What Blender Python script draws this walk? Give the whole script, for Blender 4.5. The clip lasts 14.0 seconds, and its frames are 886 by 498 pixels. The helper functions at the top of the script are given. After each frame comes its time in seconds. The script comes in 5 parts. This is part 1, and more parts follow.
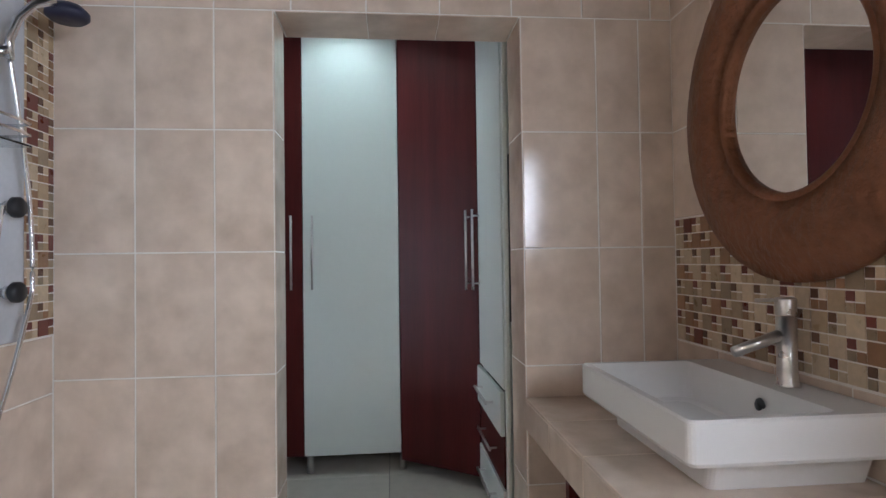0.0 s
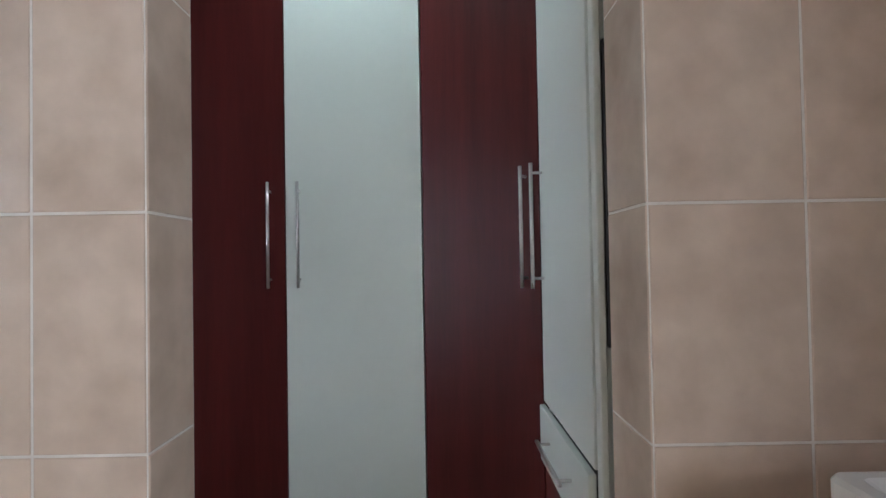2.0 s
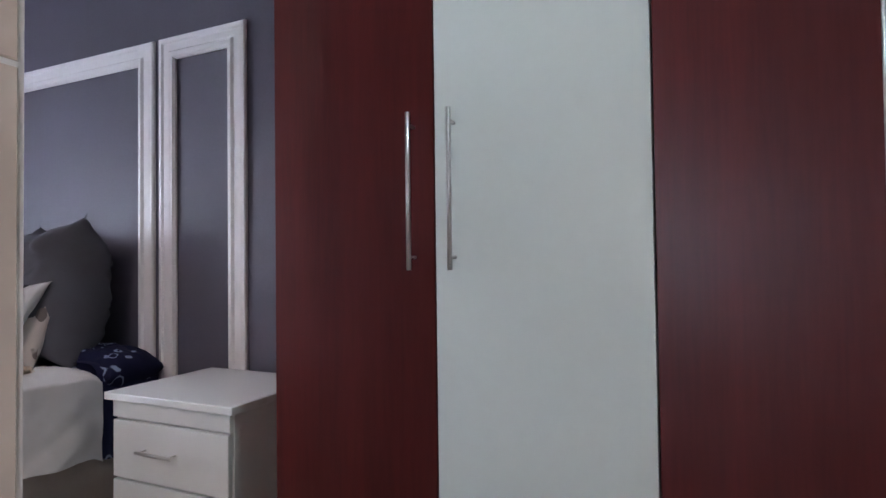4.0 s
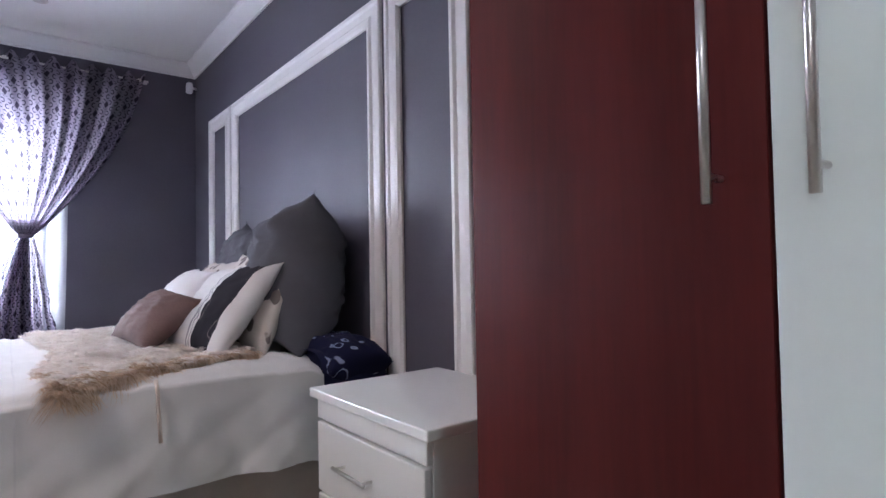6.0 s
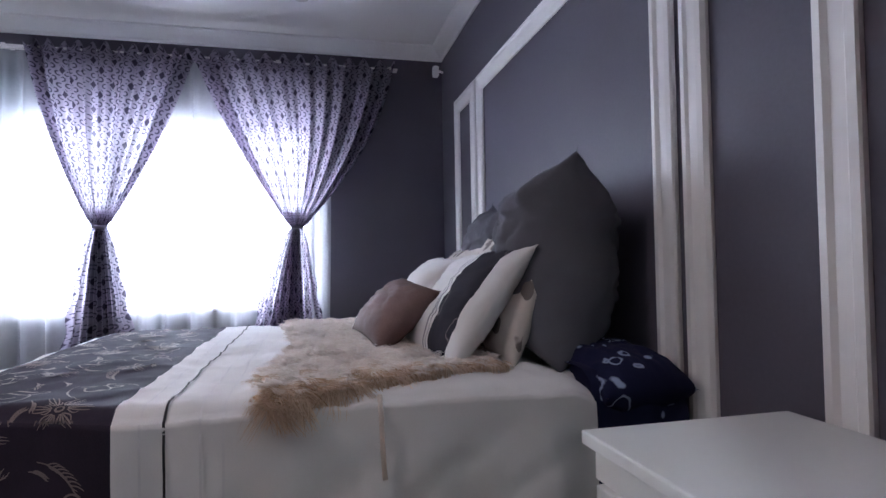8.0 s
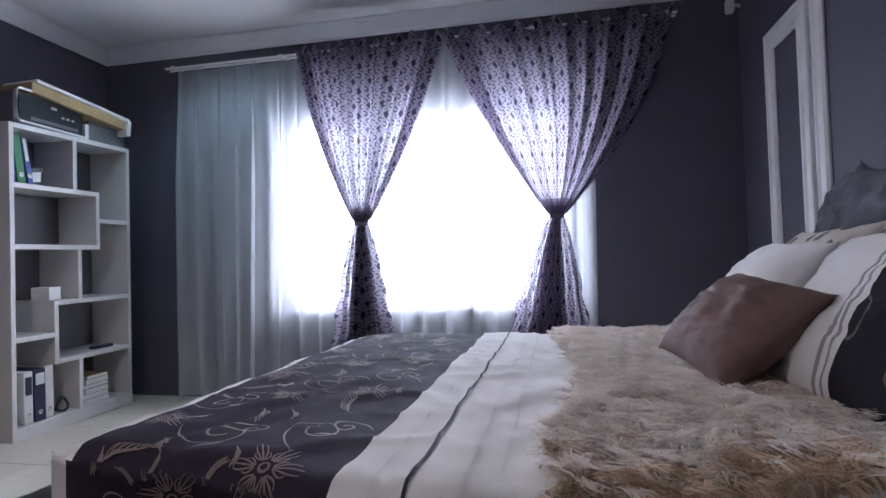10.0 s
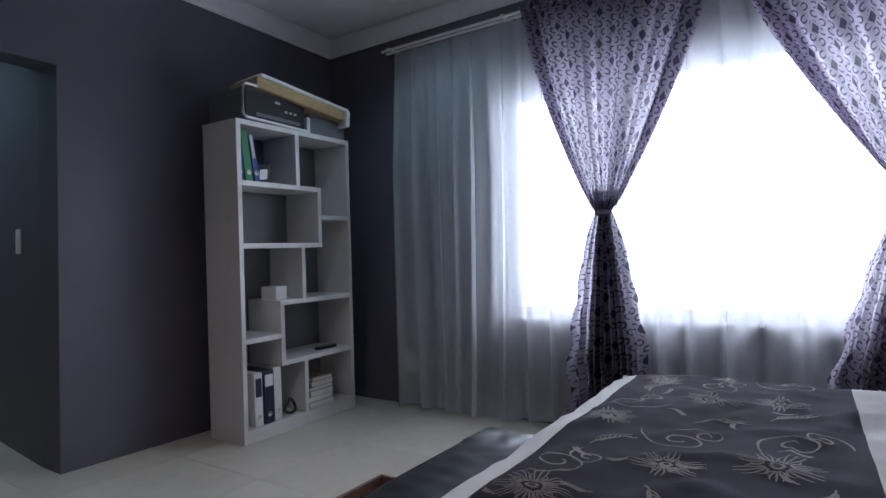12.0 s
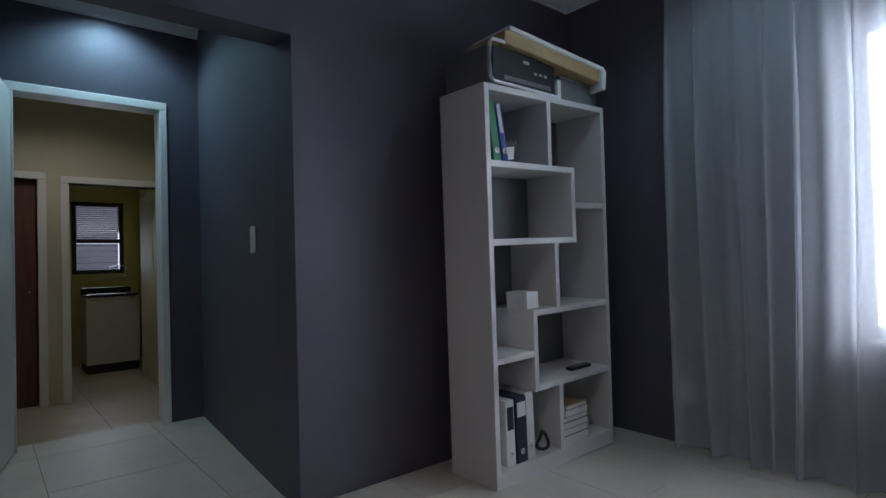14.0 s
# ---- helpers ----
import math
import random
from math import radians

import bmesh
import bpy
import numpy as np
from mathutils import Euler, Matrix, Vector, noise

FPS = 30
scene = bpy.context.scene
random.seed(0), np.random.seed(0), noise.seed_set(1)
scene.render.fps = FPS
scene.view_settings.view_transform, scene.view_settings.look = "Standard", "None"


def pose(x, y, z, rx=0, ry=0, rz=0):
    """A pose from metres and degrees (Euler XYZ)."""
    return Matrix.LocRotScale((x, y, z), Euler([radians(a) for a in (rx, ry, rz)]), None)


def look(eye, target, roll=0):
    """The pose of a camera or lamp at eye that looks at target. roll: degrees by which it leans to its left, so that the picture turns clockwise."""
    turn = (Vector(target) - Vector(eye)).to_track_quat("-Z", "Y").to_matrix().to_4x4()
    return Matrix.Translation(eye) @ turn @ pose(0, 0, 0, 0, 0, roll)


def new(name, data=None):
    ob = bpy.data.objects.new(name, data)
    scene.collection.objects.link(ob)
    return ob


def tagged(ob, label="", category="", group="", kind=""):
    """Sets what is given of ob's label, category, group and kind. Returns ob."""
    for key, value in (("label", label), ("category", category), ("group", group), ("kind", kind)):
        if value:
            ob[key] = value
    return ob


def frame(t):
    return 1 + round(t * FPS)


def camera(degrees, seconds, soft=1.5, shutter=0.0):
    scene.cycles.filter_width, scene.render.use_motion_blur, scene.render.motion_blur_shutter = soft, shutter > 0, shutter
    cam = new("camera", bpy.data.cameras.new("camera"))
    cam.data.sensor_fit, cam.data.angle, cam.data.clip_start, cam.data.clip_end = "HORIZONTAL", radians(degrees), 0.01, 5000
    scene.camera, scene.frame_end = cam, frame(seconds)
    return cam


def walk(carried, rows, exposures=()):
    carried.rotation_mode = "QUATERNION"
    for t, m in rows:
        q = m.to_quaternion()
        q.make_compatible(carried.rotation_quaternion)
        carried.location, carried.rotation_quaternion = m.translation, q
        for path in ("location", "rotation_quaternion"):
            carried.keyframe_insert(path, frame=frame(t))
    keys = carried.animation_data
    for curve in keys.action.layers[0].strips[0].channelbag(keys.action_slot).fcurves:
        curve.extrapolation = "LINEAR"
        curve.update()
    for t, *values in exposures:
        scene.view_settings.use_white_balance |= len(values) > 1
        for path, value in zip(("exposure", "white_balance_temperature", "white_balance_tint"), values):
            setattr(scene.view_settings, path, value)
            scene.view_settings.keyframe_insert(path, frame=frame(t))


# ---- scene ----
cam = camera(77.0, 14.0)
PATH = [
    (0, (0.649, 0.635, 1.14), (0.83, 2.626, 1.182), -0.8),
    (1, (0.696, 1.095, 1.115), (0.838, 3.09, 1.157), -0.8),
    (1.5, (0.716, 1.348, 1.113), (0.811, 3.345, 1.15), -0.8),
    (2, (0.754, 1.588, 1.089), (0.76, 3.588, 1.129), -1.0),
    (2.2, (0.771, 1.684, 1.087), (0.726, 3.684, 1.122), -0.9),
    (4.5, (0.731, 2.593, 0.99), (-0.296, 4.308, 1.041), -0.8),
    (5, (0.647, 2.76, 0.968), (-0.573, 4.344, 1.022), -0.9),
    (5.5, (0.543, 2.903, 0.946), (-0.87, 4.317, 1.005), -1.0),
    (6, (0.428, 3.011, 0.928), (-1.143, 4.248, 0.99), -1.0),
    (6.5, (0.32, 3.106, 0.918), (-1.382, 4.153, 0.972), -1.1),
    (7, (0.166, 3.198, 0.908), (-1.642, 4.05, 0.966), -1.1),
    (7.5, (0.022, 3.218, 0.905), (-1.865, 3.879, 0.959), -1.0),
    (10, (-0.746, 3.113, 0.886), (-2.704, 2.712, 0.951), -1.6),
    (10.5, (-0.87, 3.035, 0.897), (-2.775, 2.429, 0.948), -1.8),
    (11, (-1.02, 2.95, 0.916), (-2.86, 2.166, 0.962), -1.7),
    (11.5, (-1.161, 2.836, 0.907), (-2.937, 1.918, 0.962), -1.8),
    (12, (-1.343, 2.739, 0.947), (-3.016, 1.644, 0.995), -1.5),
    (12.5, (-1.446, 2.577, 0.969), (-3.004, 1.323, 1.012), -1.5),
    (13, (-1.48, 2.37, 0.979), (-2.962, 1.029, 1.024), -1.4),
    (13.5, (-1.527, 2.168, 0.987), (-2.919, 0.732, 1.029), -1.5),
    (14, (-1.558, 1.911, 0.999), (-2.837, 0.374, 1.033), -1.5),
]
# the clip's camera adapts its brightness and white balance
EXPOSURES = [
    (0, 0.26, 5720, 12), (2.2, 0.28, 5880, 13), (4.3, 0.58, 5850, 20), (5.2, 0.56, 5850, 20), (5.7, 0.74, 5850, 20), (6.2, 0.88, 5820, 20), (7.0, 0.6, 5750, 20), (7.5, 0.4, 5720, 20),
    (10, -0.16, 5750, 19), (11, -0.55, 5750, 18), (11.5, -0.8, 5760, 18), (12, -0.95, 5800, 16), (12.5, -1.2, 5800, 15), (13, -1.38, 5800, 14), (13.5, -1.45, 5800, 14), (14, -1.08, 5780, 14),
]
walk(cam, [(t, look(eye, target, roll)) for t, eye, target, roll in PATH], EXPOSURES)

# ---- world, lights ----
world = bpy.data.worlds.new("world")
scene.world = world
world.use_nodes = True
wn = world.node_tree
sky = wn.nodes.new("ShaderNodeTexSky")
sky.sky_type = "NISHITA"
sky.sun_disc = False
sky.sun_elevation = radians(38)
sky.sun_rotation = radians(200)
wn.links.new(sky.outputs["Color"], wn.nodes["Background"].inputs["Color"])
wn.nodes["Background"].inputs["Strength"].default_value = 0.12


def lamp(name, kind, m, power, color, size=0.1, size_y=None, spot=None):
    d = bpy.data.lights.new(name, kind)
    d.energy, d.color = power, color
    if kind == "AREA":
        d.shape = "RECTANGLE" if size_y else "DISK"
        d.size = size
        if size_y:
            d.size_y = size_y
    elif kind == "SPOT":
        d.spot_size, d.spot_blend, d.shadow_soft_size = radians(spot), 0.6, size
    elif kind == "SUN":
        d.angle = size
    else:
        d.shadow_soft_size = size
    ob = new(name, d)
    ob.matrix_world = m
    return ob


lamp("sun", "SUN", look((0, 0, 10), (3, -8, 0)), 1.0, (1.0, 0.96, 0.9), radians(12))
# daylight in the bedroom window, the bathroom window, the laundry window
lamp("bedroom_daylight", "AREA", look((-4.52, 2.22, 1.3), (0, 2.22, 1.2)), 95, (0.93, 0.95, 1.0), 1.9, 1.3)
lamp("bathroom_daylight", "AREA", look((1.74, 0.085, 1.55), (-1.0, 0.75, 1.1)), 37, (0.945, 0.975, 1.0), 0.95, 0.7)
lamp("laundry_daylight", "AREA", look((-2.7, -6.38, 1.2), (-2.7, 0, 1.0)), 9, (0.9, 0.95, 1.0), 0.5, 0.5)
# ceiling downlights
lamp("dressing_downlight", "SPOT", look((0.4, 3.4, 2.57), (0.4, 3.4, 0)), 13, (0.82, 1.0, 0.95), 0.05, None, 120)
lamp("recess_downlight", "SPOT", look((-2.15, -1.72, 2.57), (-2.15, -1.72, 0)), 48, (0.55, 0.90, 0.97), 0.05, None, 140)
lamp("bedroom_downlight", "SPOT", look((-3.7, 0.95, 2.57), (-3.7, 0.95, 0)), 24, (0.62, 0.92, 1.0), 0.05, None, 140)
# added warm fill, no known lamp here: brightens bed side and bookcase wall
lamp("bedroom_downlight_near", "SPOT", look((-1.1, 1.65, 2.57), (-1.1, 1.65, 0)), 54, (1.0, 0.84, 0.70), 0.05, None, 155)
# added fill without a known source, lifts the hall floor and laundry
lamp("hall_downlight", "SPOT", look((-2.1, -3.1, 2.57), (-2.1, -3.1, 0)), 32, (1.0, 0.93, 0.75), 0.05, None, 150)


# ---- materials ----
def pm(name, base, rough=0.5, metal=0.0, vary=0.06, scale=6.0, fine=60.0, bump=0.05, stretch=(1, 1, 1), dark=None, rvar=0.08, spec=0.5, coat=0.0, per_object=0.0, dist=0.002):
    """Principled surface with broad and fine variation of colour, roughness and relief."""
    m = bpy.data.materials.new(name)
    m.use_nodes = True
    nt = m.node_tree
    N, L = nt.nodes, nt.links
    p = N["Principled BSDF"]
    tc = N.new("ShaderNodeTexCoord")
    mp = N.new("ShaderNodeMapping")
    mp.inputs["Scale"].default_value = stretch
    L.new(tc.outputs["Object"], mp.inputs["Vector"])
    if per_object:
        ro = N.new("ShaderNodeObjectInfo")
        rs = N.new("ShaderNodeMath")
        rs.operation = "MULTIPLY"
        rs.inputs[1].default_value = 37.0
        L.new(ro.outputs["Random"], rs.inputs[0])
        L.new(rs.outputs[0], mp.inputs["Location"])
    n1 = N.new("ShaderNodeTexNoise")
    n1.inputs["Scale"].default_value = scale
    n1.inputs["Detail"].default_value = 5
    n2 = N.new("ShaderNodeTexNoise")
    n2.inputs["Scale"].default_value = fine
    n2.inputs["Detail"].default_value = 4
    for n in (n1, n2):
        L.new(mp.outputs["Vector"], n.inputs["Vector"])
    mix = N.new("ShaderNodeMix")
    mix.data_type = "RGBA"
    d = dark or tuple(c * (1 - 3 * vary) for c in base)
    b = tuple(min(1, c * (1 + 2 * vary)) for c in base)
    mix.inputs["A"].default_value = (*d, 1)
    mix.inputs["B"].default_value = (*b, 1)
    ad = N.new("ShaderNodeMath")
    ad.operation = "MULTIPLY_ADD"
    ad.inputs[1].default_value = 0.35
    L.new(n2.outputs["Fac"], ad.inputs[0])
    ml = N.new("ShaderNodeMath")
    ml.operation = "MULTIPLY"
    ml.inputs[1].default_value = 0.75
    L.new(n1.outputs["Fac"], ml.inputs[0])
    L.new(ml.outputs[0], ad.inputs[2])
    ramp = N.new("ShaderNodeMapRange")
    ramp.inputs["From Min"].default_value = 0.32
    ramp.inputs["From Max"].default_value = 0.78
    L.new(ad.outputs[0], ramp.inputs["Value"])
    L.new(ramp.outputs["Result"], mix.inputs["Factor"])
    col = mix.outputs["Result"]
    if per_object:
        oi = N.new("ShaderNodeObjectInfo")
        hs = N.new("ShaderNodeHueSaturation")
        mr = N.new("ShaderNodeMapRange")
        mr.inputs["To Min"].default_value = 1 - per_object
        mr.inputs["To Max"].default_value = 1 + per_object
        L.new(oi.outputs["Random"], mr.inputs["Value"])
        L.new(mr.outputs["Result"], hs.inputs["Value"])
        L.new(col, hs.inputs["Color"])
        col = hs.outputs["Color"]
    L.new(col, p.inputs["Base Color"])
    rr = N.new("ShaderNodeMapRange")
    rr.inputs["To Min"].default_value = max(0.02, rough - rvar)
    rr.inputs["To Max"].default_value = min(1, rough + rvar)
    L.new(n1.outputs["Fac"], rr.inputs["Value"])
    L.new(rr.outputs["Result"], p.inputs["Roughness"])
    p.inputs["Metallic"].default_value = metal
    p.inputs["Specular IOR Level"].default_value = spec
    p.inputs["Coat Weight"].default_value = coat
    if bump:
        bp = N.new("ShaderNodeBump")
        bp.inputs["Strength"].default_value = bump
        bp.inputs["Distance"].default_value = dist
        L.new(n2.outputs["Fac"], bp.inputs["Height"])
        L.new(bp.outputs["Normal"], p.inputs["Normal"])
    return m


M_TILE = pm("beige_tile", (0.74, 0.615, 0.515), 0.13, vary=0.07, scale=6.5, fine=14, bump=0.015, dark=(0.585, 0.465, 0.37), per_object=0.025, rvar=0.04)
M_GROUT = pm("grout", (0.86, 0.82, 0.77), 0.8, vary=0.05, bump=0.2)
M_PLASTER = pm("grey_wall_paint", (0.106, 0.098, 0.128), 0.55, vary=0.05, scale=1.6, fine=90, bump=0.12, rvar=0.06)
M_CEIL = pm("white_ceiling_paint", (0.78, 0.77, 0.78), 0.8, vary=0.02, scale=1.0, bump=0.05)
M_CREAM = pm("cream_wall_paint", (0.60, 0.56, 0.42), 0.6, vary=0.04, scale=1.5, bump=0.08)
M_YELLOW = pm("yellow_wall_paint", (0.62, 0.56, 0.24), 0.6, vary=0.04, scale=1.5, bump=0.08)
M_FLOOR = pm("glazed_floor_tile", (0.60, 0.55, 0.47), 0.4, vary=0.04, scale=2.5, fine=20, bump=0.015, per_object=0.015, rvar=0.05, spec=0.35)
M_FGROUT = pm("floor_grout", (0.22, 0.20, 0.18), 0.85, vary=0.08, bump=0.2)
M_WHITE = pm("white_gloss_board", (0.80, 0.81, 0.79), 0.3, vary=0.0, scale=3, fine=40, bump=0.006, rvar=0.03)
M_WARD = pm("greenish_white_melamine", (0.665, 0.70, 0.655), 0.3, vary=0.01, scale=3, fine=40, bump=0.006, rvar=0.03)
M_SHELF = pm("warm_white_laminate", (0.64, 0.615, 0.60), 0.35, vary=0.015, scale=3, fine=40, bump=0.006, rvar=0.03)
M_TRIM = pm("white_trim_paint", (0.84, 0.825, 0.81), 0.4, vary=0.012, scale=5, fine=40, bump=0.03)
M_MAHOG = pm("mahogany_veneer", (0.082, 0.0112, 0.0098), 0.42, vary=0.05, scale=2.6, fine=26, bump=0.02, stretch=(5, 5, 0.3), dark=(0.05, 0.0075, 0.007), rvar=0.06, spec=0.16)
M_STEEL = pm("brushed_steel", (0.62, 0.60, 0.58), 0.3, 1.0, vary=0.04, scale=30, fine=200, bump=0.02)
M_CHROME = pm("chrome", (0.70, 0.70, 0.71), 0.22, 1.0, vary=0.02, scale=10, fine=80, bump=0.0)
M_BLACK = pm("black_plastic", (0.018, 0.018, 0.02), 0.4, vary=0.1, bump=0.03)
M_CERAMIC = pm("white_ceramic", (0.80, 0.79, 0.78), 0.09, vary=0.008, scale=2, bump=0.0, rvar=0.02)
M_COPPER = pm("hammered_copper", (0.27, 0.115, 0.06), 0.42, 0.45, vary=0.12, scale=7, fine=34, bump=1.0, rvar=0.12, dist=0.009)
M_SHOWER = pm("shower_panel", (0.60, 0.64, 0.70), 0.25, 0.2, vary=0.04, scale=2, bump=0.0)
M_FABW = pm("white_cotton", (0.74, 0.72, 0.71), 0.9, vary=0.03, scale=5, fine=400, bump=0.15, spec=0.2)
M_SKIRT = pm("beige_bed_skirt", (0.42, 0.38, 0.35), 0.9, vary=0.05, scale=5, fine=300, bump=0.2, spec=0.2)
M_GREYF = pm("grey_pillow_cloth", (0.12, 0.12, 0.14), 0.85, vary=0.08, scale=6, fine=350, bump=0.25, spec=0.25)
M_MAUVE = pm("mauve_velvet", (0.18, 0.115, 0.105), 0.75, vary=0.1, scale=8, fine=200, bump=0.15, spec=0.3)
M_BLKCLOTH = pm("black_ribbon", (0.02, 0.018, 0.022), 0.8, vary=0.1, fine=300, bump=0.2)
M_LEATHER = pm("black_leather", (0.022, 0.022, 0.026), 0.35, vary=0.12, scale=5, fine=120, bump=0.2)
M_BLUEB = pm("blue_binder", (0.03, 0.06, 0.28), 0.45, vary=0.06)
M_GREENB = pm("green_binder", (0.03, 0.19, 0.07), 0.45, vary=0.06)
M_NAVY = pm("navy_binder", (0.018, 0.02, 0.05), 0.5, vary=0.06)
M_PAPER = pm("paper", (0.70, 0.69, 0.66), 0.8, vary=0.04, bump=0.1)
M_TAN = pm("cardboard", (0.40, 0.28, 0.14), 0.8, vary=0.08, scale=8, bump=0.2)
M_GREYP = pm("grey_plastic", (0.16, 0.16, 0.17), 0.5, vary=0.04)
M_REDP = pm("red_plastic", (0.45, 0.02, 0.02), 0.35, vary=0.05)
M_MACH = pm("washer_enamel", (0.55, 0.55, 0.53), 0.35, vary=0.02)
M_SWITCH = pm("switch_plastic", (0.78, 0.78, 0.78), 0.35, vary=0.01, bump=0)
M_BROWND = pm("brown_door", (0.16, 0.075, 0.055), 0.45, vary=0.12, stretch=(6, 6, 0.4))


def cloth(name, base, see, thin):
    """Cloth that lets light through: see of it straight, thin of the rest scattered."""
    m = bpy.data.materials.new(name)
    m.use_nodes = True
    N, L = m.node_tree.nodes, m.node_tree.links
    N.remove(N["Principled BSDF"])
    out = N["Material Output"]
    di, tr, tp = N.new("ShaderNodeBsdfDiffuse"), N.new("ShaderNodeBsdfTranslucent"), N.new("ShaderNodeBsdfTransparent")
    a, b = N.new("ShaderNodeMixShader"), N.new("ShaderNodeMixShader")
    a.inputs[0].default_value, b.inputs[0].default_value = thin, see
    L.new(di.outputs[0], a.inputs[1])
    L.new(tr.outputs[0], a.inputs[2])
    L.new(a.outputs[0], b.inputs[1])
    L.new(tp.outputs[0], b.inputs[2])
    L.new(b.outputs[0], out.inputs[0])
    uv = N.new("ShaderNodeUVMap")
    w = N.new("ShaderNodeTexNoise")
    w.inputs["Scale"].default_value = 40
    L.new(uv.outputs["UV"], w.inputs["Vector"])
    mix = N.new("ShaderNodeMix")
    mix.data_type = "RGBA"
    mix.inputs["A"].default_value = (*[c * 0.88 for c in base], 1)
    mix.inputs["B"].default_value = (*base, 1)
    L.new(w.outputs["Fac"], mix.inputs["Factor"])
    L.new(mix.outputs["Result"], di.inputs["Color"])
    L.new(mix.outputs["Result"], tr.inputs["Color"])
    return m, N, L, mix, uv, (di, tr), b


M_SHEER = cloth("white_voile", (0.86, 0.89, 0.92), 0.52, 0.45)[0]


def flower_cloth(name, ground, dark, see, thin):
    """Printed curtain cloth: staggered dark diamonds among rows of small C-scrolls."""
    m, N, L, mix, uv, shaders, top = cloth(name, ground, see, thin)

    def calc(op, a, c=0.0):
        n = N.new("ShaderNodeMath")
        n.operation = op
        for k, v in enumerate((a, c)):
            if isinstance(v, (int, float)):
                n.inputs[k].default_value = v
            else:
                L.new(v, n.inputs[k])
        return n.outputs[0]

    def below(v, edge, soft=0.05):
        n = N.new("ShaderNodeMapRange")
        n.inputs["From Min"].default_value, n.inputs["From Max"].default_value = edge - soft, edge + soft
        n.inputs["To Min"].default_value, n.inputs["To Max"].default_value = 1, 0
        L.new(v, n.inputs["Value"])
        return n.outputs["Result"]

    sx = N.new("ShaderNodeSeparateXYZ")
    L.new(uv.outputs["UV"], sx.inputs[0])

    def cell(w, h):
        row = calc("DIVIDE", sx.outputs["Y"], h)
        shift = calc("MULTIPLY", calc("MODULO", calc("FLOOR", row), 2.0), 0.5)
        col = calc("ADD", calc("DIVIDE", sx.outputs["X"], w), shift)
        qx = calc("SUBTRACT", calc("FRACT", col), 0.5)
        qy = calc("SUBTRACT", calc("FRACT", row), 0.5)
        face = calc("SUBTRACT", calc("MULTIPLY", shift, 4.0), 1.0)
        return qx, calc("ABSOLUTE", qy), face

    qx, ay, face = cell(0.168, 0.082)
    grain = calc("ADD", calc("DIVIDE", calc("ABSOLUTE", qx), 0.13), calc("DIVIDE", ay, 0.34))
    diamond = below(grain, 1.0, 0.12)
    # single C-scrolls, turned about from row to row, none close to a diamond
    qx, by, face = cell(0.056, 0.041)
    rad = calc("SQRT", calc("ADD", calc("MULTIPLY", calc("MULTIPLY", qx, qx), 1.3), calc("MULTIPLY", calc("MULTIPLY", by, by), 0.72)))
    ring_ = calc("MULTIPLY", below(rad, 0.37, 0.05), calc("SUBTRACT", 1.0, below(rad, 0.20, 0.05)))
    mouth = calc("MULTIPLY", calc("SUBTRACT", 1.0, below(calc("MULTIPLY", qx, face), 0.02, 0.04)), below(by, 0.24, 0.05))
    scroll = calc("MULTIPLY", calc("MULTIPLY", ring_, calc("SUBTRACT", 1.0, mouth)), calc("SUBTRACT", 1.0, below(grain, 1.5, 0.1)))
    ink = calc("MAXIMUM", diamond, scroll)
    fin = N.new("ShaderNodeMix")
    fin.data_type = "RGBA"
    L.new(ink, fin.inputs["Factor"])
    L.new(mix.outputs["Result"], fin.inputs["A"])
    fin.inputs["B"].default_value = (*dark, 1)
    L.new(fin.outputs["Result"], shaders[0].inputs["Color"])
    # purple bloom of the bright window, put into the see-through colour only
    bloom_tint = N.new("ShaderNodeMix")
    bloom_tint.data_type = "RGBA"
    bloom_tint.blend_type = "MULTIPLY"
    bloom_tint.inputs["Factor"].default_value = 1.0
    bloom_tint.inputs["B"].default_value = (0.97, 0.89, 1.0, 1)
    L.new(fin.outputs["Result"], bloom_tint.inputs["A"])
    L.new(bloom_tint.outputs["Result"], shaders[1].inputs["Color"])
    return m


M_CURT = flower_cloth("lilac_flower_curtain", (0.45, 0.435, 0.48), (0.08, 0.075, 0.10), 0.03, 0.80)
M_GLASS = bpy.data.materials.new("clear_glass")
M_GLASS.use_nodes = True
gp = M_GLASS.node_tree.nodes["Principled BSDF"]
gp.inputs["Base Color"].default_value = (0.9, 0.96, 0.95, 1)
gp.inputs["Roughness"].default_value = 0.03
gp.inputs["Transmission Weight"].default_value = 1.0
M_MIRROR = bpy.data.materials.new("mirror")
M_MIRROR.use_nodes = True
mp_ = M_MIRROR.node_tree.nodes["Principled BSDF"]
mp_.inputs["Base Color"].default_value = (0.86, 0.87, 0.86, 1)
mp_.inputs["Metallic"].default_value = 1.0
mp_.inputs["Roughness"].default_value = 0.015
M_LIT = bpy.data.materials.new("lit_lamp_glass")
M_LIT.use_nodes = True
lp = M_LIT.node_tree.nodes["Principled BSDF"]
lp.inputs["Emission Color"].default_value = (0.8, 0.95, 1, 1)
lp.inputs["Emission Strength"].default_value = 6.0


# ---- building helpers ----
def thing(name, loc, label, category, group="", kind=""):
    ob = new(name)
    ob.location = loc
    return tagged(ob, label, category, group, kind)


def world_origin(ob):
    p = Vector((0, 0, 0))
    while ob is not None:
        p += ob.location
        ob = ob.parent
    return p


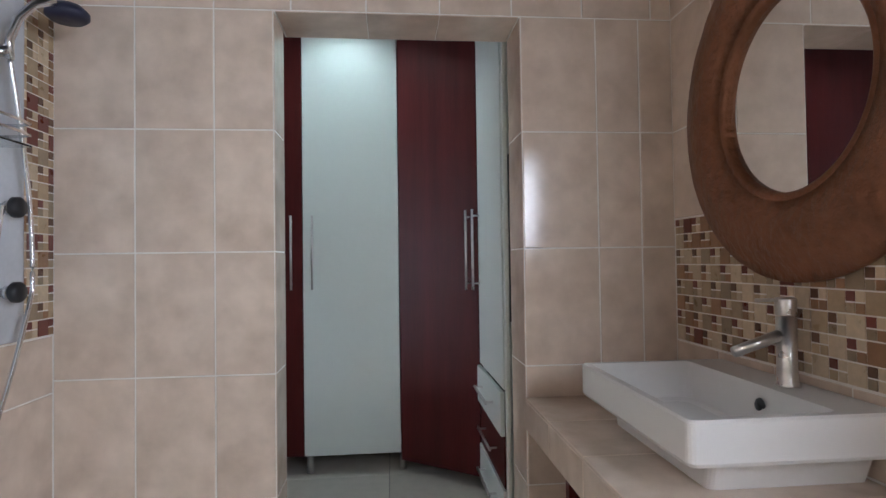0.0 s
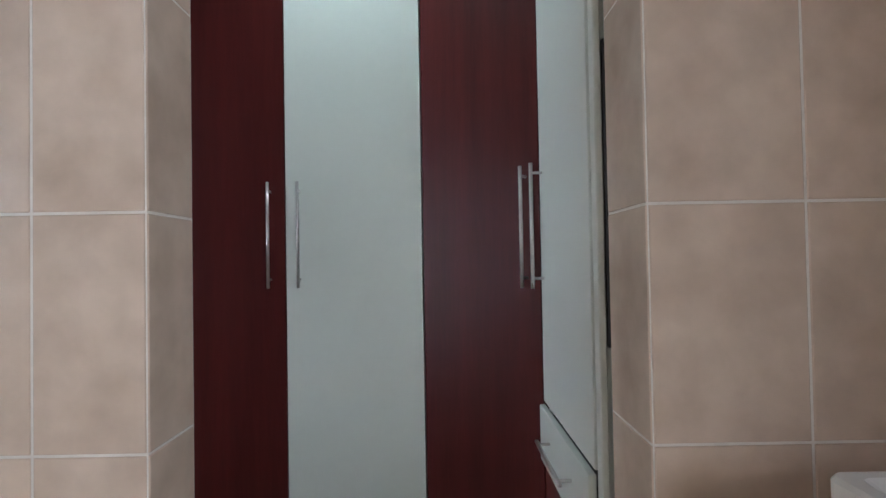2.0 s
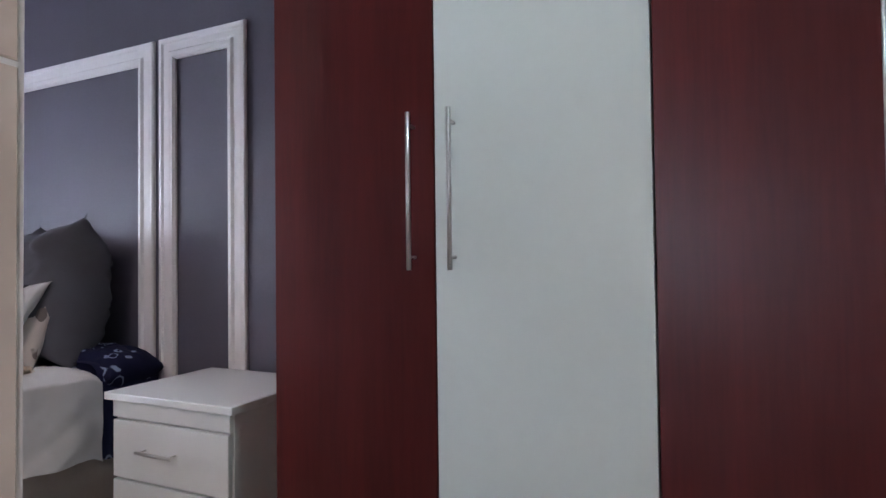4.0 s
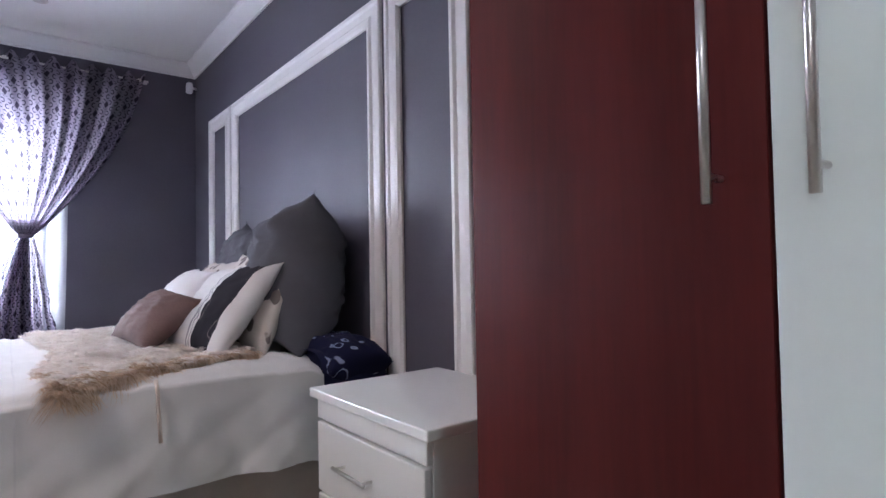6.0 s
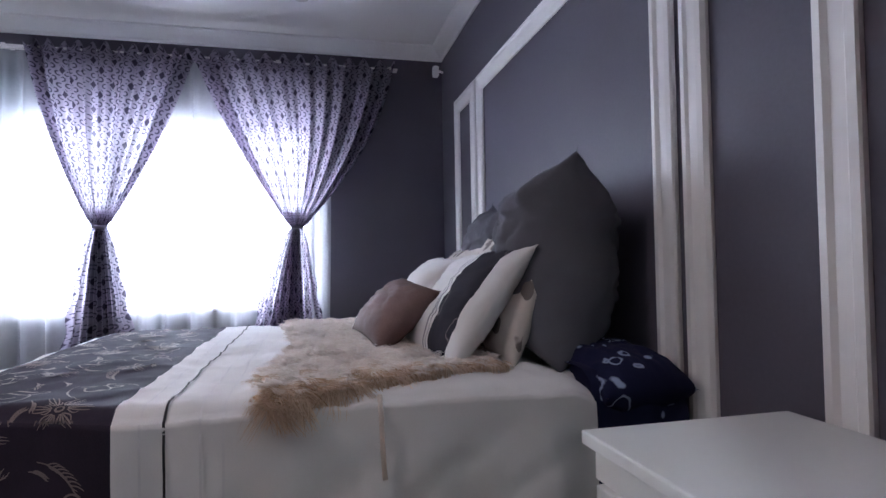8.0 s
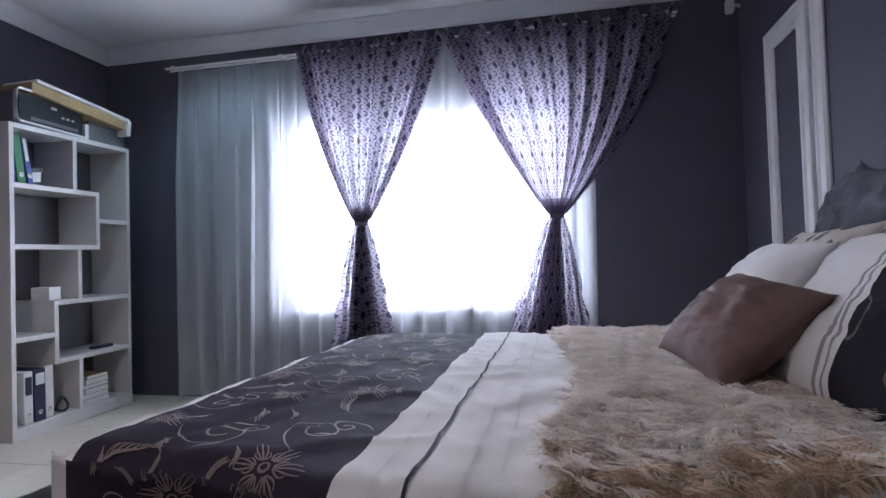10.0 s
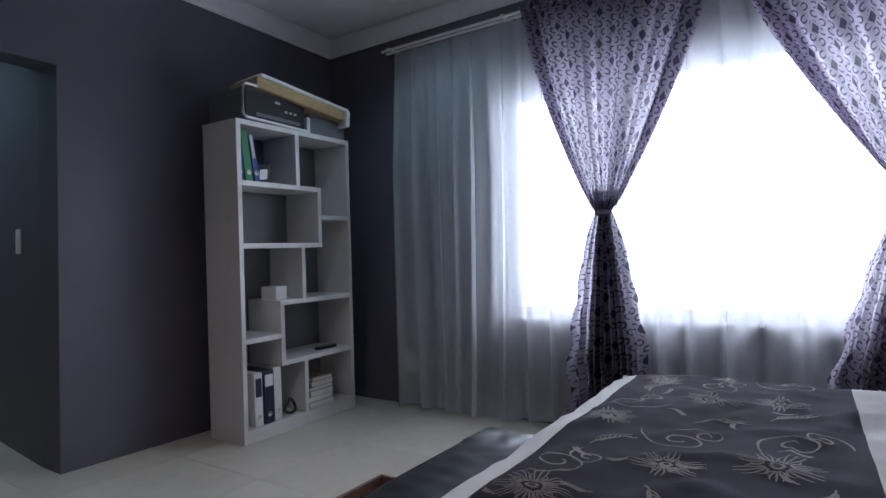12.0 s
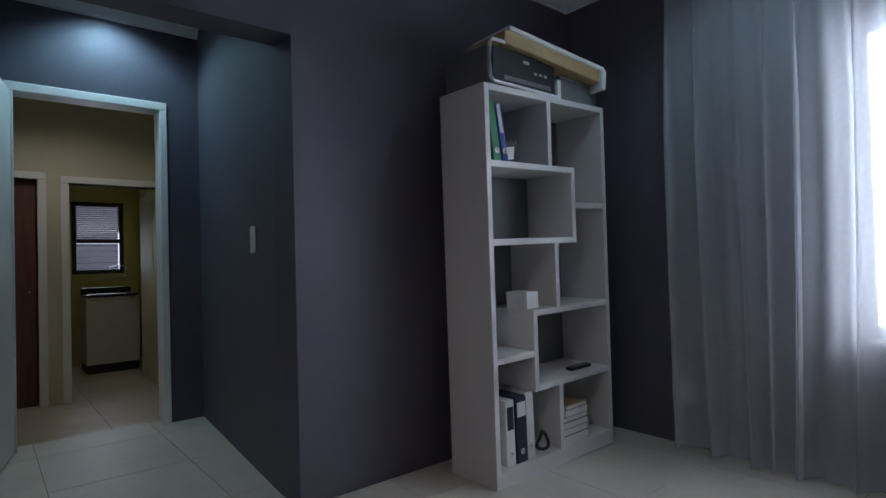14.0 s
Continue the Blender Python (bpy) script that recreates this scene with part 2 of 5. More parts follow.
def mesh_of(name, bm, material, smooth=False):
    me = bpy.data.meshes.new(name)
    bmesh.ops.recalc_face_normals(bm, faces=bm.faces)
    bm.to_mesh(me)
    bm.free()
    for mt in material if isinstance(material, (list, tuple)) else [material]:
        me.materials.append(mt)
    if smooth:
        for f in me.polygons:
            f.use_smooth = True
    return me


def part(name, bm, material, parent, label="", smooth=False):
    """One mesh object, drawn in world metres, under a thing or a part."""
    ob = new(name, mesh_of(name, bm, material, smooth))
    if parent is not None:
        o = world_origin(parent)
        for v in ob.data.vertices:
            v.co -= o
        ob.parent = parent
    if label:
        ob["label"] = label
    return ob


def solid(name, bm, material, label, category="", kind="", smooth=False, group=""):
    ob = new(name, mesh_of(name, bm, material, smooth))
    return tagged(ob, label, category, group, kind)


def box(x0, x1, y0, y1, z0, z1, bevel=0.0, bm=None, m=None, segs=2):
    b = bmesh.new()
    r = bmesh.ops.create_cube(b, size=1)
    for v in b.verts:
        v.co = ((x0 + x1) / 2 + v.co.x * (x1 - x0), (y0 + y1) / 2 + v.co.y * (y1 - y0), (z0 + z1) / 2 + v.co.z * (z1 - z0))
    if bevel:
        bmesh.ops.bevel(b, geom=b.edges[:], offset=bevel, segments=segs, affect="EDGES", profile=0.5)
    if m is not None:
        bmesh.ops.transform(b, matrix=m, verts=b.verts)
    return join(bm, b)


def join(bm, b):
    if bm is None:
        return b
    me = bpy.data.meshes.new("tmp")
    b.to_mesh(me)
    b.free()
    bm.from_mesh(me)
    bpy.data.meshes.remove(me)
    return bm


def rod(a, b, r, bm=None, n=12, r2=None):
    a, b = Vector(a), Vector(b)
    t = bmesh.new()
    d = b - a
    bmesh.ops.create_cone(t, cap_ends=True, segments=n, radius1=r, radius2=r if r2 is None else r2, depth=d.length)
    q = d.to_track_quat("Z", "Y").to_matrix().to_4x4()
    bmesh.ops.transform(t, matrix=Matrix.Translation((a + b) / 2) @ q, verts=t.verts)
    return join(bm, t)


def tube(points, r, bm=None, n=8):
    """A round tube through points."""
    t = bmesh.new()
    pts = [Vector(p) for p in points]
    rings = []
    for i, p in enumerate(pts):
        d = (pts[min(i + 1, len(pts) - 1)] - pts[max(i - 1, 0)]).normalized()
        q = d.to_track_quat("Z", "Y")
        rings.append([t.verts.new(p + q @ Vector((r * math.cos(k * math.tau / n), r * math.sin(k * math.tau / n), 0))) for k in range(n)])
    for a, b in zip(rings, rings[1:]):
        for k in range(n):
            t.faces.new((a[k], a[(k + 1) % n], b[(k + 1) % n], b[k]))
    t.faces.new(rings[0])
    t.faces.new(rings[-1])
    return join(bm, t)


def lathe(profile, centre, axis="z", n=32, bm=None):
    """A turned shape: (radius, height) pairs round an axis."""
    t = bmesh.new()
    rings = []
    for r, hgt in profile:
        rings.append([t.verts.new((r * math.cos(k * math.tau / n), r * math.sin(k * math.tau / n), hgt)) for k in range(n)])
    for a, b in zip(rings, rings[1:]):
        for k in range(n):
            t.faces.new((a[k], a[(k + 1) % n], b[(k + 1) % n], b[k]))
    t.faces.new(rings[0])
    t.faces.new(rings[-1])
    rot = {"z": Matrix(), "x": Matrix.Rotation(radians(90), 4, "Y"), "y": Matrix.Rotation(radians(-90), 4, "X")}[axis]
    bmesh.ops.transform(t, matrix=Matrix.Translation(centre) @ rot, verts=t.verts)
    return join(bm, t)


def sheet(fn, nu, nv, bm=None, size=(1, 1)):
    """A grid surface fn(u, v), with cloth metres in its UV layer."""
    t = bm or bmesh.new()
    uvl = t.loops.layers.uv.verify()
    vs = [[t.verts.new(fn(i / nu, j / nv)) for j in range(nv + 1)] for i in range(nu + 1)]
    for i in range(nu):
        for j in range(nv):
            f = t.faces.new((vs[i][j], vs[i + 1][j], vs[i + 1][j + 1], vs[i][j + 1]))
            for lo, (a, b) in zip(f.loops, ((i, j), (i + 1, j), (i + 1, j + 1), (i, j + 1))):
                lo[uvl].uv = (a / nu * size[0], b / nv * size[1])
    return t


def prism(outline, length, place, bm=None):
    """An outline in the plane, swept along local z for length, set by the matrix place."""
    t = bmesh.new()
    a = [t.verts.new((x, y, 0)) for x, y in outline]
    b = [t.verts.new((x, y, length)) for x, y in outline]
    n = len(outline)
    for k in range(n):
        t.faces.new((a[k], a[(k + 1) % n], b[(k + 1) % n], b[k]))
    t.faces.new(a)
    t.faces.new(b)
    bmesh.ops.transform(t, matrix=place, verts=t.verts)
    return join(bm, t)


def axes(o, ex, ey, ez):
    m = Matrix.Identity(4)
    for k, c in enumerate((ex, ey, ez, o)):
        for r in range(3):
            m[r][k] = c[r]
    return m


_chips = {}


def chip_mesh(w, h, d, c, material):
    """A flat piece w by h, d proud, with a chamfer c; its back lies in z = 0."""
    key = (round(w, 4), round(h, 4), d, c, material.name)
    if key not in _chips:
        v = [(0, 0, 0), (w, 0, 0), (w, h, 0), (0, h, 0), (0, 0, d - c), (w, 0, d - c), (w, h, d - c), (0, h, d - c), (c, c, d), (w - c, c, d), (w - c, h - c, d), (c, h - c, d)]
        f = [(8, 9, 10, 11)]
        for k in range(4):
            n = (k + 1) % 4
            f += [(k, n, 4 + n, 4 + k), (4 + k, 4 + n, 8 + n, 8 + k)]
        me = bpy.data.meshes.new("piece")
        me.from_pydata(v, [], f)
        me.materials.append(material)
        _chips[key] = me
    return _chips[key]


def chip(name, parent, o, ex, ey, w, h, d, c, material):
    ez = Vector(ex).cross(Vector(ey))
    ob = new(name, chip_mesh(w, h, d, c, material))
    ob.parent = parent
    ob.matrix_basis = axes(Vector(o) - world_origin(parent), Vector(ex), Vector(ey), ez)
    return ob


# ---- setting: walls, floor, ceilings ----
H = 2.6
XL, XR = -0.43, 1.645
YB = 2.52
WX = -4.38
HY = 4.235
BY = -0.225

walls = {}
walls["wall_bathroom_front"] = box(-0.6, 0.262, YB, 2.69, 0, H)
box(1.10, 1.9, YB, 2.735, 0, H, bm=walls["wall_bathroom_front"])
box(0.262, 1.10, YB, 2.735, 1.98, H, bm=walls["wall_bathroom_front"])
W_FRONT = solid("wall_bathroom_front", walls["wall_bathroom_front"], M_GROUT, "beige tiled bathroom wall with an open doorway", kind="structure")
NY0, NY1, NZ0, NZ1 = -0.45, 0.62, 1.15, 1.95
b = box(XR, 1.9, NY1, YB, 0, H)
box(XR, 1.9, -1.35, NY0, 0, H, bm=b)
box(XR, 1.9, NY0, NY1, 0, NZ0, bm=b)
box(XR, 1.9, NY0, NY1, NZ1, H, bm=b)
W_RIGHT = solid("wall_bathroom_basin", b, M_GROUT, "beige tiled wall with a mosaic band behind the basin", kind="structure")
W_LEFT = solid("wall_bathroom_shower", box(-0.6, XL, -1.35, YB, 0, H), M_GROUT, "beige tiled shower wall with a mosaic strip", kind="structure")
solid("wall_bathroom_back", box(-0.6, 1.9, -1.5, -1.35, 0, H), M_CREAM, "plain wall behind the walker", kind="structure")
solid("ceiling_bathroom", box(-0.6, 1.9, -1.5, 2.735, H, H + 0.1), M_CEIL, "white bathroom ceiling", kind="structure")
solid("wall_headboard", box(WX - 0.2, 1.9, HY, HY + 0.2, 0, H), M_PLASTER, "dark grey painted bedroom wall behind the bed", kind="structure")
b = box(WX - 0.2, WX, BY - 0.2, 1.22, 0, H)
box(WX - 0.2, WX, 3.22, HY, 0, H, bm=b)
box(WX - 0.2, WX, 1.22, 3.22, 0, 0.62, bm=b)
box(WX - 0.2, WX, 1.22, 3.22, 1.96, H, bm=b)
solid("wall_window", b, M_PLASTER, "dark grey painted wall with a wide window", kind="structure")
solid("wall_bookcase", box(WX, -2.55, BY - 0.2, BY, 0, H), M_PLASTER, "dark grey painted wall behind the bookcase", kind="structure")
solid("wall_lintel", box(-2.55, -1.35, BY - 0.16, BY, 1.937, H), M_PLASTER, "dark grey bulkhead over the recess opening", kind="structure")
solid("wall_corner", box(-1.35, -0.6, BY - 0.2, BY, 0, H), M_PLASTER, "dark grey painted wall beside the recess", kind="structure")
solid("wall_recess_side", prism([(-2.55, BY - 0.2), (-2.85, BY - 0.2), (-2.85, -1.95), (-2.685, -1.95)], H, Matrix.Identity(4)), M_PLASTER, "dark blue grey side wall of the recess", kind="structure")
solid("wall_recess_end", box(-1.35, -1.2, -1.95, BY - 0.2, 0, H), M_PLASTER, "dark side wall of the recess behind the open door", kind="structure")
solid("wall_bathroom_side", box(-0.63, -0.6, BY, 2.69, 0, H), M_PLASTER, "dark grey painted wall beside the bathroom", kind="structure")
solid("wall_dressing_end", box(1.7, 1.9, 2.735, HY, 0, H), M_PLASTER, "dark wall closing the dressing passage", kind="structure")
DX0, DX1, DZ = -2.452, -1.70, 2.0
b = box(-2.85, DX0, -2.08, -1.95, 0, H)
box(DX1, -1.2, -2.08, -1.95, 0, H, bm=b)
box(DX0, DX1, -2.08, -1.95, DZ, H, bm=b)
solid("wall_recess_door", b, M_PLASTER, "dark blue grey wall round a doorway", kind="structure")
for x0, x1, z0 in ((-3.6, -2.93, -0.2), (-2.18, -1.946, -0.2), (-1.2, -0.6, -0.2), (-2.93, -2.18, 1.765), (-1.946, -1.2, 1.785)):
    solid("wall_hall", box(x0, x1, -4.22, -4.07, z0, H), M_CREAM, "cream painted hall wall beside a doorway", kind="structure")
for x0, x1, y0, y1 in ((-3.6, -3.45, -4.07, -2.08), (-0.75, -0.6, -4.07, -2.08), (-3.45, -2.75, -2.2, -2.08), (-1.2, -0.75, -2.2, -2.08)):
    solid("wall_hall_side", box(x0, x1, y0, y1, -0.2, H), M_CREAM, "plain cream painted hall wall", kind="structure")
b = box(-3.4, -2.98, -6.4, -6.2, -0.2, H)
box(-2.42, -0.6, -6.4, -6.2, -0.2, H, bm=b)
box(-2.98, -2.42, -6.4, -6.2, -0.2, 0.92, bm=b)
box(-2.98, -2.42, -6.4, -6.2, 1.815, H, bm=b)
box(-3.4, -3.16, -6.2, -4.22, -0.2, H, bm=b)
box(-2.06, -1.98, -6.2, -4.22, -0.2, H, bm=b)
solid("wall_laundry", b, M_YELLOW, "yellow painted laundry wall with a small window", kind="structure")
solid("ceiling_bedroom", box(WX, 1.9, BY, HY, H, H + 0.1), M_CEIL, "white painted bedroom ceiling", kind="structure")
solid("ceiling_hall", box(-3.6, -0.6, -6.4, BY, H, H + 0.1), M_CEIL, "white ceiling over recess and hall", kind="structure")
FLOOR_HALL = solid("floor_hall", box(-3.6, -0.6, -6.4, -2.08, -0.32, -0.204), M_FGROUT, "cream glazed floor tiles of the lower hall", kind="structure")
FLOOR = solid("floor", box(WX - 0.2, 1.9, -2.08, HY + 0.2, -0.32, -0.004), M_FGROUT, "cream glazed floor tiles with thin dark joints", kind="structure")


# cornice along the bedroom walls
def cornice_run(p, along, into, length):
    prof = [(0, -0.1), (0.012, -0.1), (0.014, -0.088), (0.026, -0.078), (0.05, -0.045), (0.075, -0.018), (0.088, -0.012), (0.09, 0.0), (0, 0.0)]
    return prism(prof, length, axes(Vector(p), Vector(into), Vector((0, 0, 1)), Vector(along)))


for o, al, into, ln in (
    ((WX, HY, H - 0.002), (1, 0, 0), (0, -1, 0), 6.2),
    ((WX, BY, H - 0.002), (0, 1, 0), (1, 0, 0), HY - BY),
    ((WX, BY, H - 0.002), (1, 0, 0), (0, 1, 0), 3.75),
    ((-2.685, -1.95, H - 0.002), (1, 0, 0), (0, 1, 0), 1.335),
):
    solid("trim_cornice", cornice_run(o, al, into, ln), M_CEIL, "white moulded plaster cornice under the ceiling", kind="structure")


# ---- dressing passage: wardrobe ----
def bar_handle(parent, a, b, out, r=0.006):
    """A steel bar handle from a to b on posts that stand back towards the door."""
    a, b, out = Vector(a), Vector(b), Vector(out)
    hd = part("handle", rod(a, b, r), M_STEEL, parent, "brushed steel bar handle", True)
    for k in (0.08, 0.92):
        p = a.lerp(b, k)
        part("handle_post", rod(p, p - out, r * 0.75, n=8), M_STEEL, hd)
    return hd


def panel_door(name, parent, p, q, z0, z1, material, label, thick=0.018, gap=0.002):
    """A door leaf whose front face runs from p to q in plan; its body lies behind."""
    p, q = Vector((*p, 0)), Vector((*q, 0))
    ex = (q - p).normalized()
    n = Vector((-ex.y, ex.x, 0))
    b = box(gap, (q - p).length - gap, 0, thick, z0, z1, 0.0015, m=axes(p, ex, n, Vector((0, 0, 1))), segs=1)
    return part(name, b, material, parent, label)


WF, ZB, ZT = 3.685, 0.105, 2.46
AX0, AX1, AX2 = -0.34, 0.168, 0.684
CX, CY, EY = 1.075, 3.39, 2.79

red_unit = thing("wardrobe", (-0.09, 3.95, 0), "dark mahogany wardrobe unit with a tall steel-handled door", "wardrobe", "fitted wardrobe units")
part("carcass", box(AX0 + 0.001, AX1 - 0.001, WF + 0.019, HY - 0.003, 0.1, ZT, 0.002, segs=1), M_MAHOG, red_unit)
d = panel_door("door", red_unit, (AX0, WF), (AX1, WF), ZB, ZT, M_MAHOG, "dark mahogany door")
bar_handle(d, (0.112, WF - 0.036, 0.995), (0.112, WF - 0.036, 1.39), (0, -0.036, 0))
for x in (AX0 + 0.06,):
    for y in (WF + 0.06, HY - 0.07):
        part("leg", rod((x, y, 0), (x, y, 0.1), 0.019), M_STEEL, red_unit, "round steel leg", True)

white_unit = thing("wardrobe", (0.426, 3.95, 0), "white gloss wardrobe unit on round steel legs", "wardrobe", "fitted wardrobe units")
part("carcass", box(AX1 + 0.001, AX2 - 0.001, WF + 0.019, HY - 0.003, 0.1, ZT, 0.002, segs=1), M_WARD, white_unit)
d = panel_door("door", white_unit, (AX1, WF), (AX2, WF), ZB, ZT, M_WARD, "white gloss door")
bar_handle(d, (0.223, WF - 0.036, 0.995), (0.223, WF - 0.036, 1.39), (0, -0.036, 0))
for x in (AX1 + 0.025, AX2 + 0.01):
    for y in (WF + 0.05, HY - 0.07):
        part("leg", rod((x, y, 0), (x, y, 0.1), 0.019), M_STEEL, white_unit, "round steel leg", True)

corner_unit = thing("corner_wardrobe", (1.1, 3.9, 0), "diagonal corner wardrobe with a dark mahogany door", "wardrobe", "fitted wardrobe units")
dd = (Vector((CX, CY, 0)) - Vector((AX2, WF, 0))).normalized()
dn = Vector((dd.y, -dd.x, 0))
back = [(AX2 - dn.x * 0.02 + dd.x * 0.001, WF - dn.y * 0.02 + 0.001), (CX - dn.x * 0.02, CY - dn.y * 0.02), (1.69, CY + 0.02), (1.69, HY - 0.003), (AX2 + 0.001, HY - 0.003)]
part("carcass", prism(back, ZT - 0.1, Matrix.Translation((0, 0, 0.1))), M_MAHOG, corner_unit)
d = panel_door("door", corner_unit, (AX2, WF), (CX, CY), ZB - 0.04, ZT, M_MAHOG, "dark mahogany door")
hp = Vector((AX2, WF, 0)) + dd * ((Vector((CX, CY, 0)) - Vector((AX2, WF, 0))).length - 0.05) + dn * 0.036
bar_handle(d, (hp.x, hp.y, 0.995), (hp.x, hp.y, 1.39), dn * 0.036)
part("leg", rod((1.1, 3.75, 0), (1.1, 3.75, 0.1), 0.019), M_STEEL, corner_unit, "round steel leg", True)

wing = thing("drawer_wardrobe", (1.35, 3.08, 0), "white wardrobe unit with a tall door above three drawers", "wardrobe", "fitted wardrobe units")
b = box(CX + 0.02, 1.69, EY - 0.03, EY - 0.002, 0.06, ZT, 0.001, segs=1)
box(CX + 0.02, 1.69, CY - 0.015, CY + 0.018, 0.06, ZT, 0.001, bm=b, segs=1)
box(1.66, 1.69, EY, CY, 0.06, ZT, bm=b)
box(CX + 0.02, 1.69, EY, CY, ZT - 0.02, ZT, bm=b)
box(CX + 0.02, 1.69, EY, CY, 0.06, 0.085, bm=b)
box(CX + 0.02, 1.66, EY, CY, 0.625, 0.64, bm=b)
part("carcass", b, M_WARD, wing)
part("end_post", box(CX + 0.004, CX + 0.02, EY - 0.042, EY - 0.006, 0.0, ZT, 0.002, segs=1), M_WARD, wing, "white end panel edge")
d = panel_door("door", wing, (CX, CY - 0.004), (CX, EY), 0.632, ZT, M_WARD, "white gloss door")
bar_handle(d, (CX - 0.036, CY - 0.055, 0.995), (CX - 0.036, CY - 0.055, 1.39), (-0.036, 0, 0))
for z0, z1, mt, lb, out in ((0.45, 0.622, M_WARD, "white drawer standing ajar", 0.014), (0.245, 0.444, M_MAHOG, "dark mahogany drawer", 0.0), (0.07, 0.239, M_WARD, "white drawer", 0.006)):
    dr = part("drawer", box(CX - out, CX + 0.018 - out, EY + 0.003, CY - 0.007, z0, z1, 0.0015, segs=1), mt, wing, lb)
    part("drawer_box", box(CX + 0.0185 - out, CX + 0.45, EY + 0.02, CY - 0.025, z0 + 0.02, z1 - 0.03), M_BLACK, dr)
    zz = (z0 + z1) / 2 + 0.01
    bar_handle(dr, (CX - 0.034 - out, EY + 0.14, zz), (CX - 0.034 - out, CY - 0.14, zz), (-0.034, 0, 0))
# dark cables and a bag that hang in the slit between wardrobe and wall
part("hinge_rail", box(CX + 0.022, CX + 0.05, EY - 0.044, EY - 0.031, 0.9, 1.55, 0.004), M_BLACK, wing, "dark rail in the slit beside the end panel")


# ---- bathroom ----
# counter along the basin wall
counter = thing("vanity_counter", (1.37, 1.6, 0), "beige tiled vanity counter with an open dark front", "counter")
part("slab", box(1.10, XR - 0.003, 0.2, YB - 0.006, 0.572, 0.662, 0.002, segs=1), M_GROUT, counter)
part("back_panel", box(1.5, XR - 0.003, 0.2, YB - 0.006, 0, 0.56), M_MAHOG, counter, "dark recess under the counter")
for k in range(3):
    part("upright", box(1.13, 1.5, 2.16 - k * 0.62, 2.19 - k * 0.62, 0.0, 0.56), M_MAHOG, counter, "dark wooden upright")
part("shelf", box(1.14, 1.5, 0.2, YB - 0.006, 0.1, 0.12), M_MAHOG, counter)
part("red_tub", lathe([(0.04, 0), (0.055, 0.12), (0.058, 0.124), (0.05, 0.125), (0.036, 0.01)], (1.22, 2.3, 0.121)), M_REDP, counter, "red plastic tub", True)
for k in range(8):
    y1 = YB - 0.008 - k * 0.29
    y0 = max(0.2, y1 - 0.287)
    chip("counter_tile", counter, (1.094, y0, 0.662), (1, 0, 0), (0, 1, 0), XR - 0.006 - 1.094, y1 - y0, 0.008, 0.002, M_TILE)
    chip("fascia_tile", counter, (1.10, y1, 0.562), (0, -1, 0), (0, 0, 1), y1 - y0, 0.099, 0.007, 0.002, M_TILE)

# square vessel basin
basin = thing("wash_basin", (1.42, 1.95, 0.67), "white ceramic square vessel basin on a tiled counter", "basin")
BX0, BX1, BY0, BY1, BT = 1.2, 1.636, 1.64, 2.25, 0.832
t = bmesh.new()


def ring(bm, x0, x1, y0, y1, z, r, n=4):
    vs = []
    for cx, cy, a0 in ((x1 - r, y1 - r, 0), (x0 + r, y1 - r, 90), (x0 + r, y0 + r, 180), (x1 - r, y0 + r, 270)):
        for k in range(n + 1):
            a = radians(a0 + 90 * k / n)
            vs.append(bm.verts.new((cx + r * math.cos(a), cy + r * math.sin(a), z)))
    return vs


def stack(rings, bm):
    for a, b in zip(rings, rings[1:]):
        n = len(a)
        for k in range(n):
            bm.faces.new((a[k], a[(k + 1) % n], b[(k + 1) % n], b[k]))
    bm.faces.new(rings[0])
    bm.faces.new(rings[-1])
    return bm


stack([
    ring(t, BX0 + 0.075, BX1 - 0.01, BY0 + 0.07, BY1 - 0.07, 0.671, 0.02),
    ring(t, BX0 + 0.07, BX1 - 0.005, BY0 + 0.05, BY1 - 0.06, 0.735, 0.02),
    ring(t, BX0 + 0.004, BX1, BY0 + 0.004, BY1 - 0.004, 0.742, 0.02),
    ring(t, BX0, BX1, BY0, BY1, 0.75, 0.02),
    ring(t, BX0, BX1, BY0, BY1, BT - 0.006, 0.018),
    ring(t, BX0 + 0.004, BX1 - 0.001, BY0 + 0.004, BY1 - 0.004, BT, 0.016),
    ring(t, BX0 + 0.022, BX1 - 0.115, BY0 + 0.022, BY1 - 0.022, BT, 0.02),
    ring(t, BX0 + 0.03, BX1 - 0.12, BY0 + 0.03, BY1 - 0.03, BT - 0.008, 0.02),
    ring(t, BX0 + 0.1, BX1 - 0.16, BY0 + 0.1, BY1 - 0.1, BT - 0.085, 0.03),
    ring(t, BX0 + 0.12, BX1 - 0.18, BY0 + 0.13, BY1 - 0.13, BT - 0.09, 0.03),
], t)
part("bowl", t, M_CERAMIC, basin)
part("overflow_ring", lathe([(0.0, 0.0), (0.017, 0.0), (0.018, 0.003), (0.013, 0.005), (0.012, -0.004), (0.0, -0.004)], (BX1 - 0.139, 1.87, BT - 0.04), "x", 20), M_BLACK, basin, "dark overflow hole", True)
part("waste", lathe([(0.0, 0), (0.03, 0), (0.031, 0.003), (0.0, 0.006)], (1.35, 1.95, BT - 0.089)), M_CHROME, basin, "", True)

tap = thing("mixer_tap", (1.575, 1.95, BT), "brushed chrome single-lever basin mixer tap", "tap")
TXc, TYc = 1.58, 1.885
part("body", lathe([(0.0, 0), (0.027, 0), (0.027, 0.004), (0.024, 0.008), (0.0225, 0.04), (0.0225, 0.163), (0.0, 0.164)], (TXc, TYc, BT)), M_STEEL, tap, "", True)
part("spout", rod((TXc, TYc, BT + 0.125), (TXc - 0.13, TYc + 0.005, BT + 0.082), 0.0145, n=16, r2=0.013), M_STEEL, tap, "", True)
